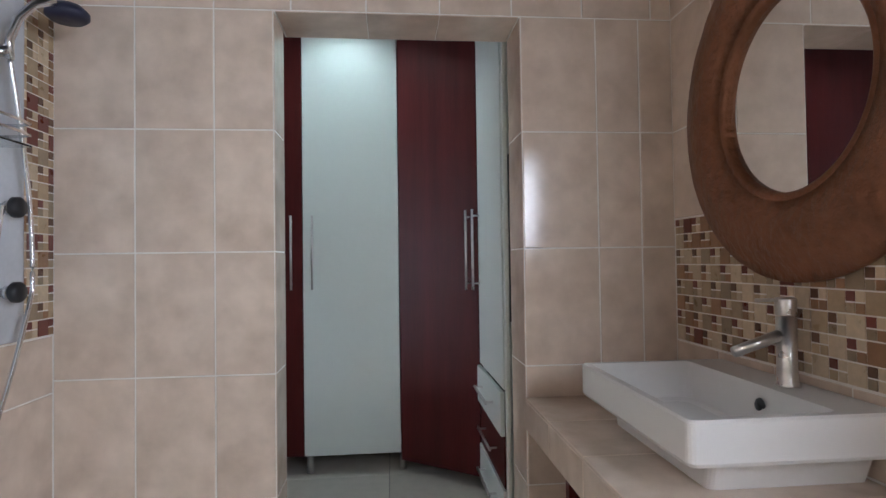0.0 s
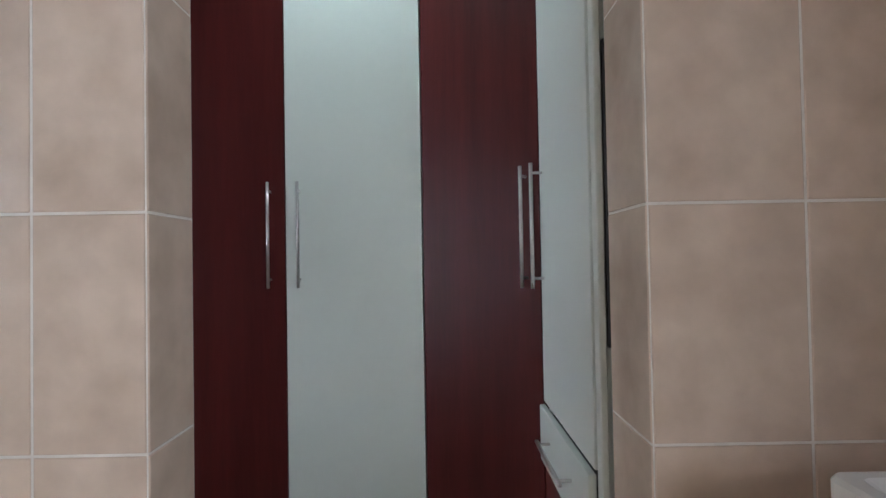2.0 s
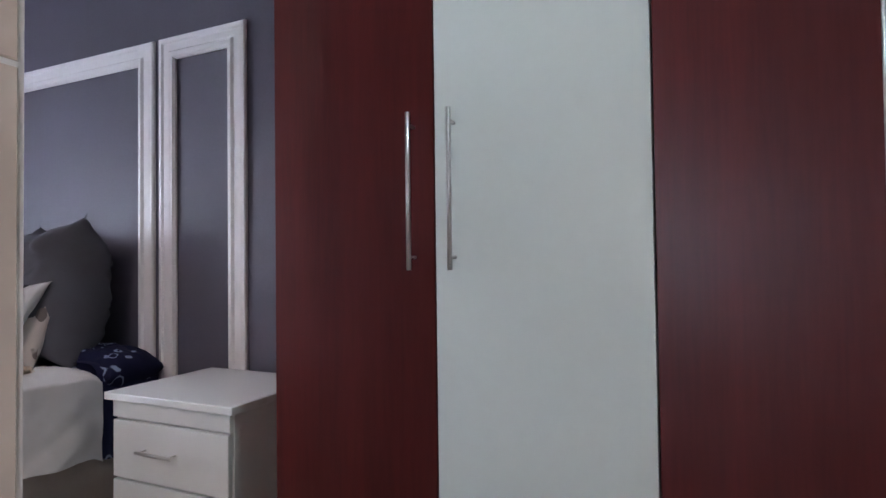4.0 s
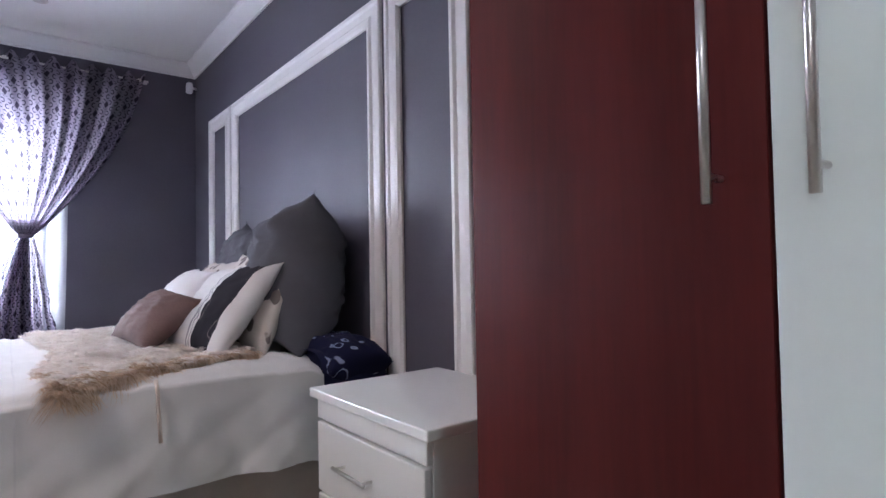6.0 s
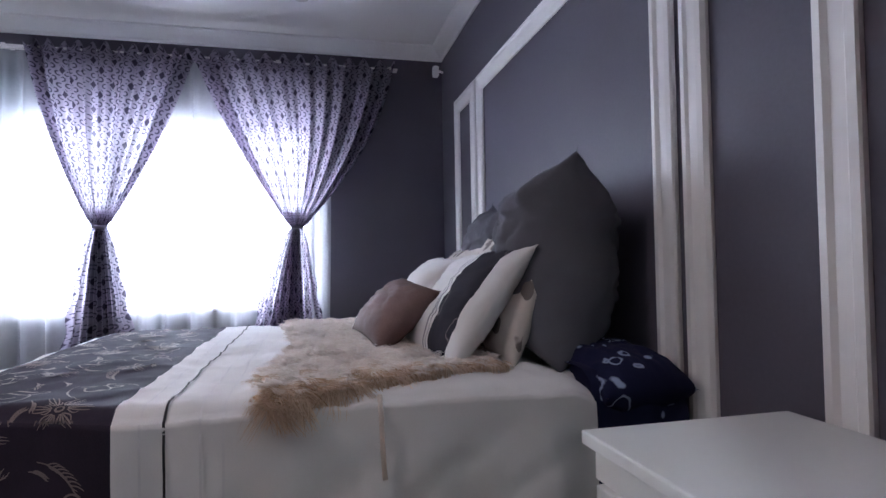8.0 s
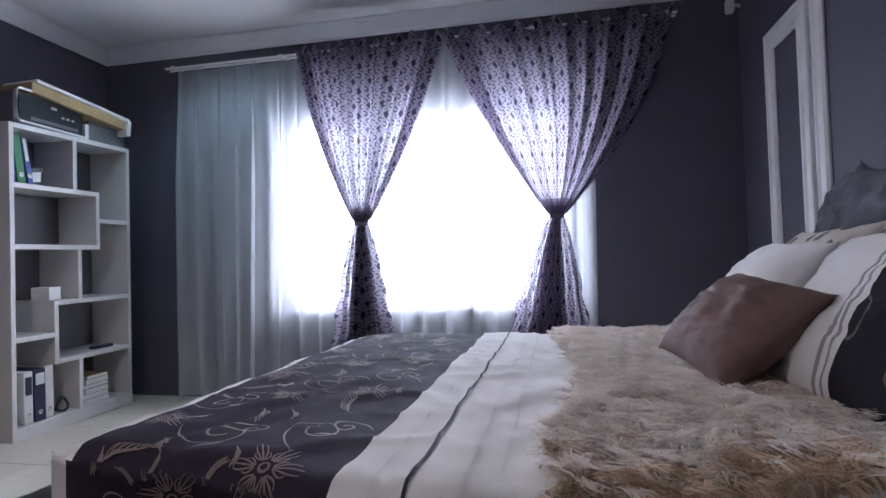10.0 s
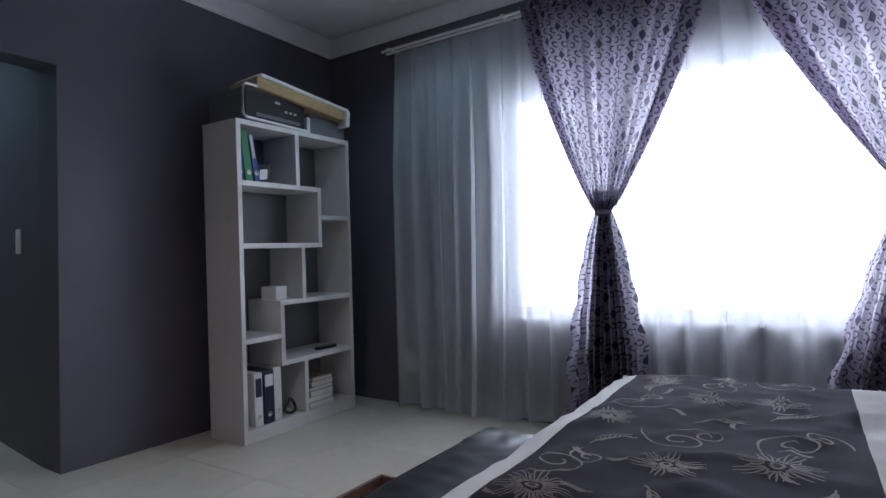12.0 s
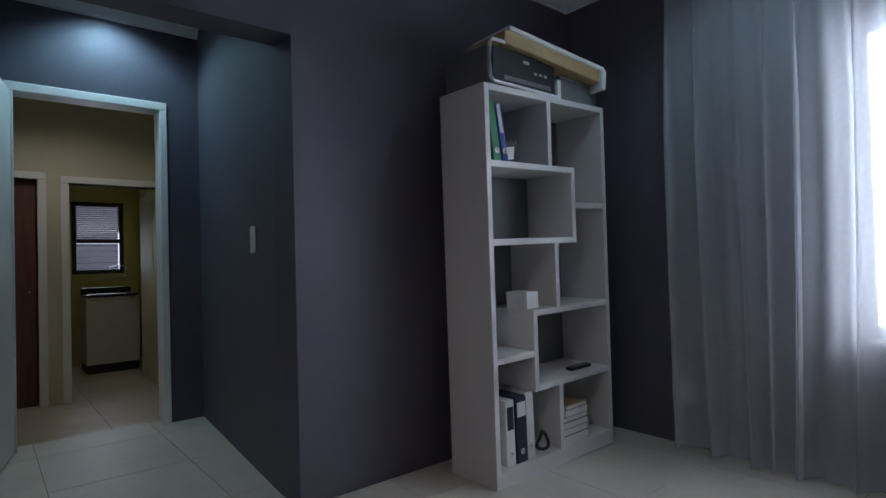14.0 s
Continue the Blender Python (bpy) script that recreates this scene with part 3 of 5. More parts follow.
part("lever_cap", lathe([(0.0225, 0.167), (0.0235, 0.17), (0.0235, 0.205), (0.021, 0.209), (0.0, 0.21)], (TXc, TYc, BT)), M_STEEL, tap, "", True)
part("lever", box(TXc - 0.075, TXc - 0.01, TYc - 0.006, TYc + 0.006, BT + 0.2, BT + 0.208, 0.002), M_STEEL, tap)

# round hammered copper mirror
MYc, MZc, MRo, MRi = 1.905, 1.545, 0.47, 0.252
mirror = thing("wall_mirror", (XR, MYc, MZc), "round mirror in a broad hammered copper frame on the wall", "mirror")
t = bmesh.new()
prof = [(MRi - 0.004, 0.008), (MRi - 0.002, 0.03), (MRi + 0.008, 0.038), (MRi + 0.016, 0.034), (MRi + 0.02, 0.036)]
for k in range(9):
    s = k / 8
    prof.append((MRi + 0.02 + (MRo - MRi - 0.02) * s, 0.036 + 0.022 * math.sin(math.pi * min(1, s * 1.08)) - 0.014 * s * s))
prof.append((MRo, 0.006))
n = 128
rings = []
for k in range(n):
    a = k * math.tau / n
    rings.append([t.verts.new((XR - 0.006 - z - (0.0016 * noise.noise(Vector((20 * r * math.cos(a), 20 * r * math.sin(a), 3))) if r > MRi + 0.03 else 0), MYc + r * math.cos(a), MZc + r * math.sin(a))) for r, z in prof])
for k in range(n):
    a, c = rings[k], rings[(k + 1) % n]
    for j in range(len(prof) - 1):
        t.faces.new((a[j], c[j], c[j + 1], a[j + 1]))
part("frame", t, M_COPPER, mirror, "hammered copper frame", True)
part("glass", lathe([(0.0, 0), (MRi + 0.004, 0), (MRi + 0.004, 0.006), (0.0, 0.006)], (XR - 0.02, MYc, MZc), "x", 64), M_MIRROR, mirror, "mirror glass")

# shower panel with hose
shower = thing("shower_panel", (XL + 0.03, 2.05, 0.4), "grey shower column with chrome hand shower and hose", "shower")
part("column", box(XL + 0.009, XL + 0.035, 1.9, 2.325, 0.93, 2.1, 0.006), M_SHOWER, shower)
for z in (1.297, 1.072):
    v = part("valve", lathe([(0.012, 0), (0.012, 0.03), (0.018, 0.032), (0.018, 0.045), (0.0, 0.045)], (XL + 0.03, 2.205, z), "x", 20), M_CHROME, shower, "", True)
    part("knob", lathe([(0.0, 0.045), (0.022, 0.046), (0.028, 0.052), (0.028, 0.066), (0.022, 0.073), (0.0, 0.074)], (XL + 0.03, 2.205, z), "x", 20), M_BLACK, v, "black round knob", True)
part("lever", rod((XL + 0.07, 2.18, 1.3), (XL + 0.06, 2.16, 1.15), 0.006), M_CHROME, shower)
part("holder", rod((XL + 0.03, 2.15, 1.69), (XL + 0.095, 2.165, 1.70), 0.015), M_CHROME, shower, "", True)
pts = [(XL + 0.095, 2.165, 1.68), (XL + 0.095, 2.165, 1.73), (XL + 0.11, 2.175, 1.79), (XL + 0.135, 2.2, 1.84), (XL + 0.15, 2.24, 1.865), (XL + 0.155, 2.28, 1.87)]
part("hand_shower", tube(pts, 0.011, n=12), M_CHROME, shower, "chrome hand shower stem", True)
part("shower_head", lathe([(0.0, -0.022), (0.045, -0.024), (0.056, -0.014), (0.056, 0.0), (0.038, 0.018), (0.0, 0.024)], (XL + 0.158, 2.31, 1.868)), M_NAVY, shower, "dark blue shower rose", True)
hose = []
for k in range(61):
    s = k / 60
    z = 1.69 - 1.0 * s
    hose.append((XL + 0.085, 2.17 + 0.106 * math.sin(math.pi * min(1.0, 0.04 + s * 0.82)) ** 1.1 - 0.28 * max(0, s - 0.62), z))
part("hose", tube(hose, 0.0062, n=10), M_CHROME, shower, "ribbed chrome hose", True)
sh = part("soap_shelf", box(XL + 0.036, XL + 0.13, 2.0, 2.2, 1.455, 1.461, 0.002), M_GLASS, shower, "glass corner shelf")
for z in (1.485, 1.515):
    part("shelf_rail", tube([(XL + 0.036, 2.205, z), (XL + 0.1, 2.205, z), (XL + 0.13, 2.19, z), (XL + 0.138, 2.15, z), (XL + 0.138, 2.0, z)], 0.004), M_CHROME, sh, "", True)

win = thing("window_2", (1.8, 0.085, NZ0), "white framed bathroom window", "window", kind="structure")
b = box(1.76, 1.81, NY0, NY1, NZ0, NZ0 + 0.05)
box(1.76, 1.81, NY0, NY1, NZ1 - 0.05, NZ1, bm=b)
for y in (NY0, 0.06, NY1 - 0.05):
    box(1.761, 1.809, y, y + 0.05, NZ0 + 0.05, NZ1 - 0.05, bm=b)
part("window_frame", b, M_TRIM, win)
p = part("pane", box(1.78, 1.785, NY0 + 0.05, NY1 - 0.05, NZ0 + 0.05, NZ1 - 0.05), M_GLASS, win)
p.visible_shadow = False


# ---- bedroom: headboard panelling ----
def moulding_frame(x0, x1, z0, z1, w, label):
    """A mitred picture-frame moulding on the headboard wall."""
    fr = thing("wall_panel_frame", ((x0 + x1) / 2, HY, z0), label, "wall moulding", "white frames on the bed wall")
    prof = [(0, 0), (0, 0.012), (0.004, 0.018), (w * 0.22, 0.02), (w * 0.3, 0.013), (w * 0.62, 0.013), (w * 0.72, 0.022), (w * 0.9, 0.02), (w, 0.01), (w, 0)]
    corners = [(x0, z0, 1, 1), (x1, z0, -1, 1), (x1, z1, -1, -1), (x0, z1, 1, -1)]
    for k in range(4):
        t = bmesh.new()
        ends = []
        for cx, cz, sx, sz in (corners[k], corners[(k + 1) % 4]):
            ends.append([t.verts.new((cx + sx * d, HY - 0.0015 - h, cz + sz * d)) for d, h in prof])
        a, c = ends
        n = len(prof)
        for j in range(n):
            t.faces.new((a[j], a[(j + 1) % n], c[(j + 1) % n], c[j]))
        t.faces.new(a)
        t.faces.new(c)
        part(("rail", "stile", "rail", "stile")[k], t, M_TRIM, fr)
    return fr


moulding_frame(-1.47, -0.955, 0.3, 2.055, 0.102, "narrow white moulded frame beside the wardrobe")
moulding_frame(-3.405, -1.508, 0.3, 2.055, 0.102, "wide white moulded frame behind the bed")
moulding_frame(-3.945, -3.445, 0.3, 2.055, 0.102, "narrow white moulded frame near the window")

# motion sensor in the corner
sen = thing("alarm_sensor", (-4.31, HY - 0.03, 2.39), "small white alarm sensor in the wall corner", "sensor")
part("bracket", rod((-4.33, HY, 2.4), (-4.31, HY - 0.04, 2.4), 0.01), M_SWITCH, sen)
part("housing", box(-4.345, -4.285, HY - 0.085, HY - 0.04, 2.355, 2.44, 0.012), M_SWITCH, sen, "white plastic housing")

# bedside cabinet
bt = thing("bedside_table", (-0.84, 3.97, 0), "white bedside cabinet with two drawers and steel handles", "bedside table")
part("top", box(-1.135, -0.545, 3.725, HY - 0.026, 0.548, 0.575, 0.004), M_WHITE, bt)
part("body", box(-1.105, -0.565, 3.755, HY - 0.03, 0.02, 0.548, 0.002, segs=1), M_WHITE, bt)
part("apron", box(-1.105, -0.565, 3.738, 3.7549, 0.49, 0.547, 0.002, segs=1), M_WHITE, bt)
for z0, z1 in ((0.285, 0.482), (0.06, 0.277)):
    dr = part("drawer", box(-1.1, -0.57, 3.735, 3.7545, z0, z1, 0.004), M_WHITE, bt)
    zz = (z0 + z1) / 2 + 0.008
    bar_handle(dr, (-0.95, 3.705, zz), (-0.785, 3.705, zz), (0, -0.03, 0), 0.0055)
for x in (-1.08, -0.59):
    for y in (3.78, HY - 0.06):
        part("foot", rod((x, y, 0), (x, y, 0.02), 0.02), M_BLACK, bt)

# ---- bed ----
BXN, BXF, BYF, BYH, BZ = -1.405, -3.06, 2.258, 4.17, 0.61
DROP, YE = 0.335, 3.9
bed = thing("bed", (-2.36, 3.3, 0), "king-size divan bed with a pale skirt", "bed")
part("divan_base", box(BXF + 0.03, BXN - 0.165, BYF + 0.03, BYH, 0.05, 0.33, 0.01), M_SKIRT, bed)


def skirt(u, v):
    L = [(BXN - 0.03, BYH), (BXN - 0.15, BYF), (BXF, BYF), (BXF, BYH)]
    ln = [BYH - BYF, BXN - BXF, BYH - BYF]
    s = u * sum(ln)
    k = 0
    while k < 2 and s > ln[k]:
        s -= ln[k]
        k += 1
    a, c = Vector((*L[k], 0)), Vector((*L[k + 1], 0))
    p = a.lerp(c, min(1, s / ln[k]))
    d = (c - a).normalized()
    nrm = Vector((d.y, -d.x, 0)) * -1
    return p + nrm * (0.006 * math.sin(u * 190) * v + 0.01 * v) + Vector((0, 0, 0.34 - 0.33 * v))


part("skirt", sheet(skirt, 260, 6), M_SKIRT, bed, "pale beige cloth skirt", True)
part("mattress", box(BXF + 0.02, BXN - 0.15, BYF + 0.03, BYH, 0.33, BZ - 0.02, 0.05, segs=4), M_FABW, bed, "white mattress")
for x in (BXF + 0.1, BXN - 0.25):
    for y in (BYF + 0.12, BYH - 0.1):
        part("caster", rod((x, y, 0), (x, y, 0.06), 0.02), M_BLACK, bed)


# bedspread: white with a dark floral panel towards the foot
def wrinkle(x, y):
    ridge = 1 - abs(noise.noise(Vector((x * 6 + y * 2, y * 11, 5)))) * 2
    return 0.006 * noise.noise(Vector((x * 5, y * 9, 1))) + 0.003 * noise.noise(Vector((x * 14, y * 24, 2))) + 0.007 * max(0, ridge) ** 3


def spread(y, s):
    """Across the bed: s runs from the near hem (0) over the top to the far hem (1)."""
    drop, wid, r = DROP, BXN - BXF, 0.06
    hang = drop + 0.006 * math.sin(y * 7)
    total = 2 * hang + wid
    d = s * total
    if d < hang:
        z, x, q = BZ - hang + d, BXN + 0.01, 1 - d / hang
        x += q * min(1, max(0.0, (y - 2.72) * 4)) * (0.02 + 0.013 * math.sin(y * 12 + 2 * math.sin(y * 5) + q) + 0.005 * math.sin(y * 41 - 5 * q) + 0.011 * noise.noise(Vector((y * 8 + q * 4, q * 2, 6))) + 0.005 * noise.noise(Vector((y * 22 + q * 9, q * 4, 9))))
    elif d < hang + wid:
        x, z, q = BXN + 0.01 - (d - hang) * (wid + 0.02) / wid, BZ, 0
    else:
        q = (d - hang - wid) / hang
        x, z = BXF - 0.01 - q * (0.035 + 0.016 * math.sin(y * 21)), BZ - q * hang
    e = min(abs(x - BXN - 0.01) if x < BXN + 0.01 else 0, abs(x - BXF + 0.01) if x > BXF - 0.01 else 0)
    if q == 0 and e < r:
        z -= r * 0.55 * (1 - e / r) ** 2
    if q and q < 0.25:
        z -= r * 0.55 * (1 - q / 0.25) * 0.5
    top = 1 if q == 0 else 0.4
    foot = max(0, 1 - (y - BYF) / 0.12)
    z -= 0.028 * foot * foot * (1 if q == 0 else 0)
    # rounded corner of the foot end
    corner = max(0.0, (2.52 - y) / 0.25)
    slip = min(1.0, max(0.0, (2.86 - y) / 0.3))
    z -= 0.03 * max(0.0, 1 - (YE - y) / 0.07) ** 2
    x -= (0.065 * corner * corner + 0.085 * slip * slip * (3 - 2 * slip)) * max(0.0, min(1.0, (x - BXF) / (BXN - BXF))) ** 2
    return Vector((x, y, z + wrinkle(x, y) * top))


Y_A, Y_B = 2.312, 2.815
cover = thing("bedspread", (-2.36, 3.2, BZ), "white bedspread with a dark floral panel and black piping", "bedspread")


def duvet(name, y0, y1, mt, ny, label):
    L = 2 * DROP + BXN - BXF
    return part(name, sheet(lambda u, v: spread(y0 + (y1 - y0) * v, u), 150, ny, size=(L, y1 - y0)), mt, cover, label, True)


M_FLORAL = pm("dark_brocade", (0.033, 0.026, 0.04), 0.82, vary=0.12, scale=6, fine=300, bump=0.1, spec=0.1)
M_THREAD = pm("pale_satin_thread", (0.21, 0.16, 0.15), 0.7, vary=0.12, scale=9, fine=250, bump=0.2, spec=0.3)
duvet("foot_border", BYF - 0.005, Y_A, M_FABW, 6, "white border")
duvet("floral_panel", Y_A, Y_B, M_FLORAL, 26, "dark brocade panel with pale scrolls and flowers")
duvet("top_panel", Y_B, YE, M_FABW, 60, "creased white cotton")


M_TUCK = pm("grey_white_tuck", (0.71, 0.69, 0.69), 0.9, vary=0.04, fine=300, bump=0.2, spec=0.2)


def band(name, y, w, mt, lift=0.003):
    part(name, sheet(lambda u, v: spread(y + w * v + 0.0015 * math.sin(u * 30), u) + Vector((0.003 if u < 0.12 else 0, 0, lift)), 150, 2, size=(2.2, w)), mt, cover, "", True)


def embroidery():
    """Woven scrolls, sprays and feathery flowers on the dark panel, as thin raised ribbons."""
    rg = random.Random(12)
    L, W = 2 * DROP + BXN - BXF, Y_B - Y_A
    v, f = [], []

    def ribbon(pts, w0, w1):
        n = len(pts)
        last = None
        for k, (p, q) in enumerate(pts):
            a, c = pts[max(0, k - 1)], pts[min(n - 1, k + 1)]
            d = math.hypot(c[0] - a[0], c[1] - a[1]) or 1
            s = k / (n - 1)
            w = (w0 + (w1 - w0) * s) * (0.35 + 0.65 * math.sin(math.pi * (0.12 + 0.8 * s)))
            nx, ny = -(c[1] - a[1]) / d * w, (c[0] - a[0]) / d * w
            if not (0.012 < q < W - 0.012 and 0.02 < p < L - 0.02):
                last = None
                continue
            lift = Vector((0.003 if p < DROP else 0, 0, 0.003))
            v.append(spread(Y_A + q + ny, (p + nx) / L) + lift)
            v.append(spread(Y_A + q - ny, (p - nx) / L) + lift)
            if last == k - 1:
                i = len(v) - 4
                f.append((i, i + 1, i + 3, i + 2))
            last = k

    def scroll(p, q, a, size, hand):
        pts = [(p + size * (1 - 0.78 * s) * math.cos(a + hand * s * 8.0) - size * 0.2 * math.cos(a) * s, q + size * (1 - 0.78 * s) * math.sin(a + hand * s * 8.0)) for s in [k / 26 for k in range(27)]]
        ribbon(pts, 0.0018, 0.0032)
        t0, q0 = pts[0]
        dx, dy = pts[0][0] - pts[1][0], pts[0][1] - pts[1][1]
        d = math.hypot(dx, dy)
        ribbon([(t0 + dx / d * size * 1.6 * s + hand * dy / d * size * s * s, q0 + dy / d * size * 1.6 * s - hand * dx / d * size * s * s) for s in [k / 9 for k in range(10)]], 0.003, 0.0015)

    def petal(p, q, a, r0, r1, wide, strokes):
        for j in range(strokes):
            o = (j / (strokes - 1) - 0.5) * 2
            e = r1 * (1 - 0.38 * o * o)
            ribbon([(p + (r0 + (e - r0) * s) * math.cos(a + o * wide * math.sin(math.pi * (0.15 + 0.62 * s))), q + (r0 + (e - r0) * s) * math.sin(a + o * wide * math.sin(math.pi * (0.15 + 0.62 * s)))) for s in [k / 7 for k in range(8)]], 0.0019, 0.0015)

    def flower(p, q, a, size):
        n = rg.choice((6, 7, 8))
        for k in range(n):
            petal(p, q, a + k * math.tau / n, size * 0.25, size * rg.uniform(0.85, 1.1), 0.44, 5)
        ribbon([(p + size * 0.13 * math.cos(t), q + size * 0.13 * math.sin(t)) for t in [k * 0.7 for k in range(10)]], 0.003, 0.003)

    def spray(p, q, a, size):
        ribbon([(p + size * s * math.cos(a + 0.5 * s), q + size * s * math.sin(a + 0.5 * s)) for s in [k / 9 for k in range(10)]], 0.002, 0.002)
        for k in range(7):
            s = 0.25 + 0.11 * k
            for sd in (-1, 1):
                b0, c0 = p + size * s * math.cos(a + 0.5 * s), q + size * s * math.sin(a + 0.5 * s)
                g = a + 0.5 * s + sd * 0.75
                ribbon([(b0 + size * 0.3 * t * math.cos(g - sd * 0.5 * t), c0 + size * 0.3 * t * math.sin(g - sd * 0.5 * t)) for t in (0, 0.25, 0.5, 0.75, 1)], 0.0019, 0.0013)

    k = 0
    for row in range(3):
        for col in range(16):
            p = 0.08 + col * 0.15 + 0.075 * (row % 2) + rg.uniform(-0.025, 0.025)
            q = 0.08 + row * 0.152 + rg.uniform(-0.02, 0.02)
            a = rg.uniform(0, math.tau)
            pick = (col + 2 * row) % 3
            if pick == 0:
                flower(p, q, a, rg.uniform(0.058, 0.075))
            elif pick == 1:
                scroll(p, q, a, rg.uniform(0.04, 0.055), rg.choice((-1, 1)))
                scroll(p + 0.05, q + 0.04, a + 2.2, 0.03, rg.choice((-1, 1)))
            else:
                spray(p - 0.04 * math.cos(a), q - 0.04 * math.sin(a), a, rg.uniform(0.085, 0.11))
    for n in range(46):
        a = rg.uniform(0, math.tau)
        spray(rg.uniform(0.06, L - 0.06), rg.uniform(0.04, W - 0.04), a, rg.uniform(0.035, 0.055))
    me = bpy.data.meshes.new("embroidery")
    me.from_pydata([p - cover.location for p in v], [], f)
    me.materials.append(M_THREAD)
    ob = new("embroidery", me)
    ob.parent = cover
    tagged(ob, "pale woven scrolls and feathery flowers", kind="stuff")


embroidery()
band("black_stripe", 2.914, 0.0055, M_BLKCLOTH)
for y in (2.868, 2.985, 3.03):
    band("tuck", y, 0.005, M_TUCK, 0.002)


def foot_hang(u, v):
    x = BXN + 0.01 + (BXF - BXN - 0.02) * u
    p = spread(BYF - 0.005, (DROP + 0.006 * math.sin(BYF * 7) + (BXN - BXF) * u) / (2 * DROP + BXN - BXF))
    return Vector((p.x, BYF - 0.005 - 0.05 * min(1, 0.1 + u * 8) * math.sin(min(1, v * 2) * 1.57) - 0.012 * v * math.sin(x * 19), p.z - 0.17 * v))


part("foot_hang", sheet(foot_hang, 90, 10), M_FABW, cover, "white hem over the foot end", True)
part("piping", sheet(lambda u, v: foot_hang(u, 0.86 + 0.1 * v) + Vector((0, -0.003, 0)), 90, 2), M_BLKCLOTH, cover, "black piping", True)


# ---- window, rail and curtains ----
win = thing("window_1", (WX - 0.12, 2.22, 0.62), "wide white framed bedroom window, blown out by daylight", "window", kind="structure")
b = bmesh.new()
for z0, z1 in ((0.62, 0.67), (1.91, 1.96)):
    box(WX - 0.14, WX - 0.09, 1.22, 3.22, z0, z1, bm=b)
for y in (1.22, 1.86, 2.52, 3.17):
    box(WX - 0.139, WX - 0.091, y, y + 0.05, 0.67, 1.91, bm=b)
part("window_frame", b, M_TRIM, win)
part("window_sill", box(WX - 0.09, WX + 0.02, 1.2, 3.24, 0.6, 0.619, 0.004), M_TRIM, win)
for y0, y1 in ((1.27, 1.86), (1.91, 2.52), (2.57, 3.17)):
    p = part("pane", box(WX - 0.118, WX - 0.112, y0, y1, 0.67, 1.91), M_GLASS, win)
    p.visible_shadow = False

for k in range(9):
    for lean in (-1, 1):
        ya, yc = 1.27 + k * 0.24 - 0.6, 1.27 + k * 0.24 + 0.6
        za, zc = (0.67, 1.91) if lean > 0 else (1.91, 0.67)
        lo, hi = max(0.0, (1.27 - ya) / 1.2), min(1.0, (3.17 - ya) / 1.2)
        if hi - lo > 0.15:
            part("burglar_bar", rod((WX - 0.07, ya + 1.2 * lo, za + (zc - za) * lo), (WX - 0.07, ya + 1.2 * hi, za + (zc - za) * hi), 0.0035, n=6), M_TRIM, win, "thin white burglar bar")
RX, RZ = WX + 0.10, 2.362
rail = thing("curtain_rail", (RX, 2.1, RZ), "white double curtain rail above the window", "curtain rail")
for dx in (0.0, 0.05):
    part("track", box(RX + dx - 0.007, RX + dx + 0.007, 0.40, 3.86, RZ - 0.006, RZ + 0.008, 0.002), M_TRIM, rail)
for y in (0.46, 1.3, 2.15, 3.0, 3.8):
    part("bracket", box(WX, RX + 0.06, y - 0.012, y + 0.012, RZ + 0.0085, RZ + 0.015, 0.002), M_TRIM, rail)


def fold(u, n, k):
    return math.sin(u * n * math.tau + 1.3 * math.sin(u * n * 1.9 + k)) + 0.35 * math.sin(u * n * 2.3 * math.tau + k)


def sheer_curtain(y0, y1, z0, z1, n, k, label, over=2.1):
    """Plain voile hanging to the floor in uneven folds."""
    ob = thing("sheer_curtain", (RX, (y0 + y1) / 2, z0), label, "curtain", "white voile curtains")

    def fn(u, v):
        drift = 0.05 * math.sin(u * 9 + k) * v * v
        lap = over * (y1 - y0) / (n * math.tau) * (0.8 + 0.4 * math.sin(u * 17 + k))
        amp = 0.012 + 0.05 * min(1, v * 3) * (0.75 + 0.25 * math.sin(u * 13 + k))
        return Vector((RX - 0.004 + amp * fold(u, n, k) * (0.8 + 0.2 * math.sin(7 * u)) + 0.02 * v * math.sin(u * 5 + k), y0 + (y1 - y0) * u + lap * min(1, 0.4 + v * 2) * math.cos(u * n * math.tau + 1.3 * math.sin(u * n * 1.9 + k)) + drift - 0.03 * v * (0.5 - u), z1 - (z1 - z0) * v + 0.016 * max(0.0, v - 0.8) * 5 * max(0.0, math.sin(u * 11 + k))))

    o = part("cloth", sheet(fn, int(n * 22), 40, size=(2 * (y1 - y0), z1 - z0)), M_SHEER, ob, "", True)
    part("heading_tape", sheet(lambda u, v: fn(u, v * 0.03) + Vector((0.004, 0, 0)), int(n * 14), 1, size=(2, 0.07)), M_SHEER, ob, "white gathered heading tape", True)
    part("hem", sheet(lambda u, v: fn(u, 0.965 + 0.034 * v) + Vector((0.003, 0, 0)), int(n * 22), 2, size=(2, 0.08)), M_SHEER, ob, "doubled white hem", True)
    return o


sheer_curtain(0.46, 1.95, 0.012, 2.352, 10, 0.4, "white voile curtain hanging to the floor, pale against the wall", 1.6)
sheer_curtain(1.87, 3.36, 0.012, 2.345, 8, 2.1, "white voile curtain lit through by the window", 0.75)


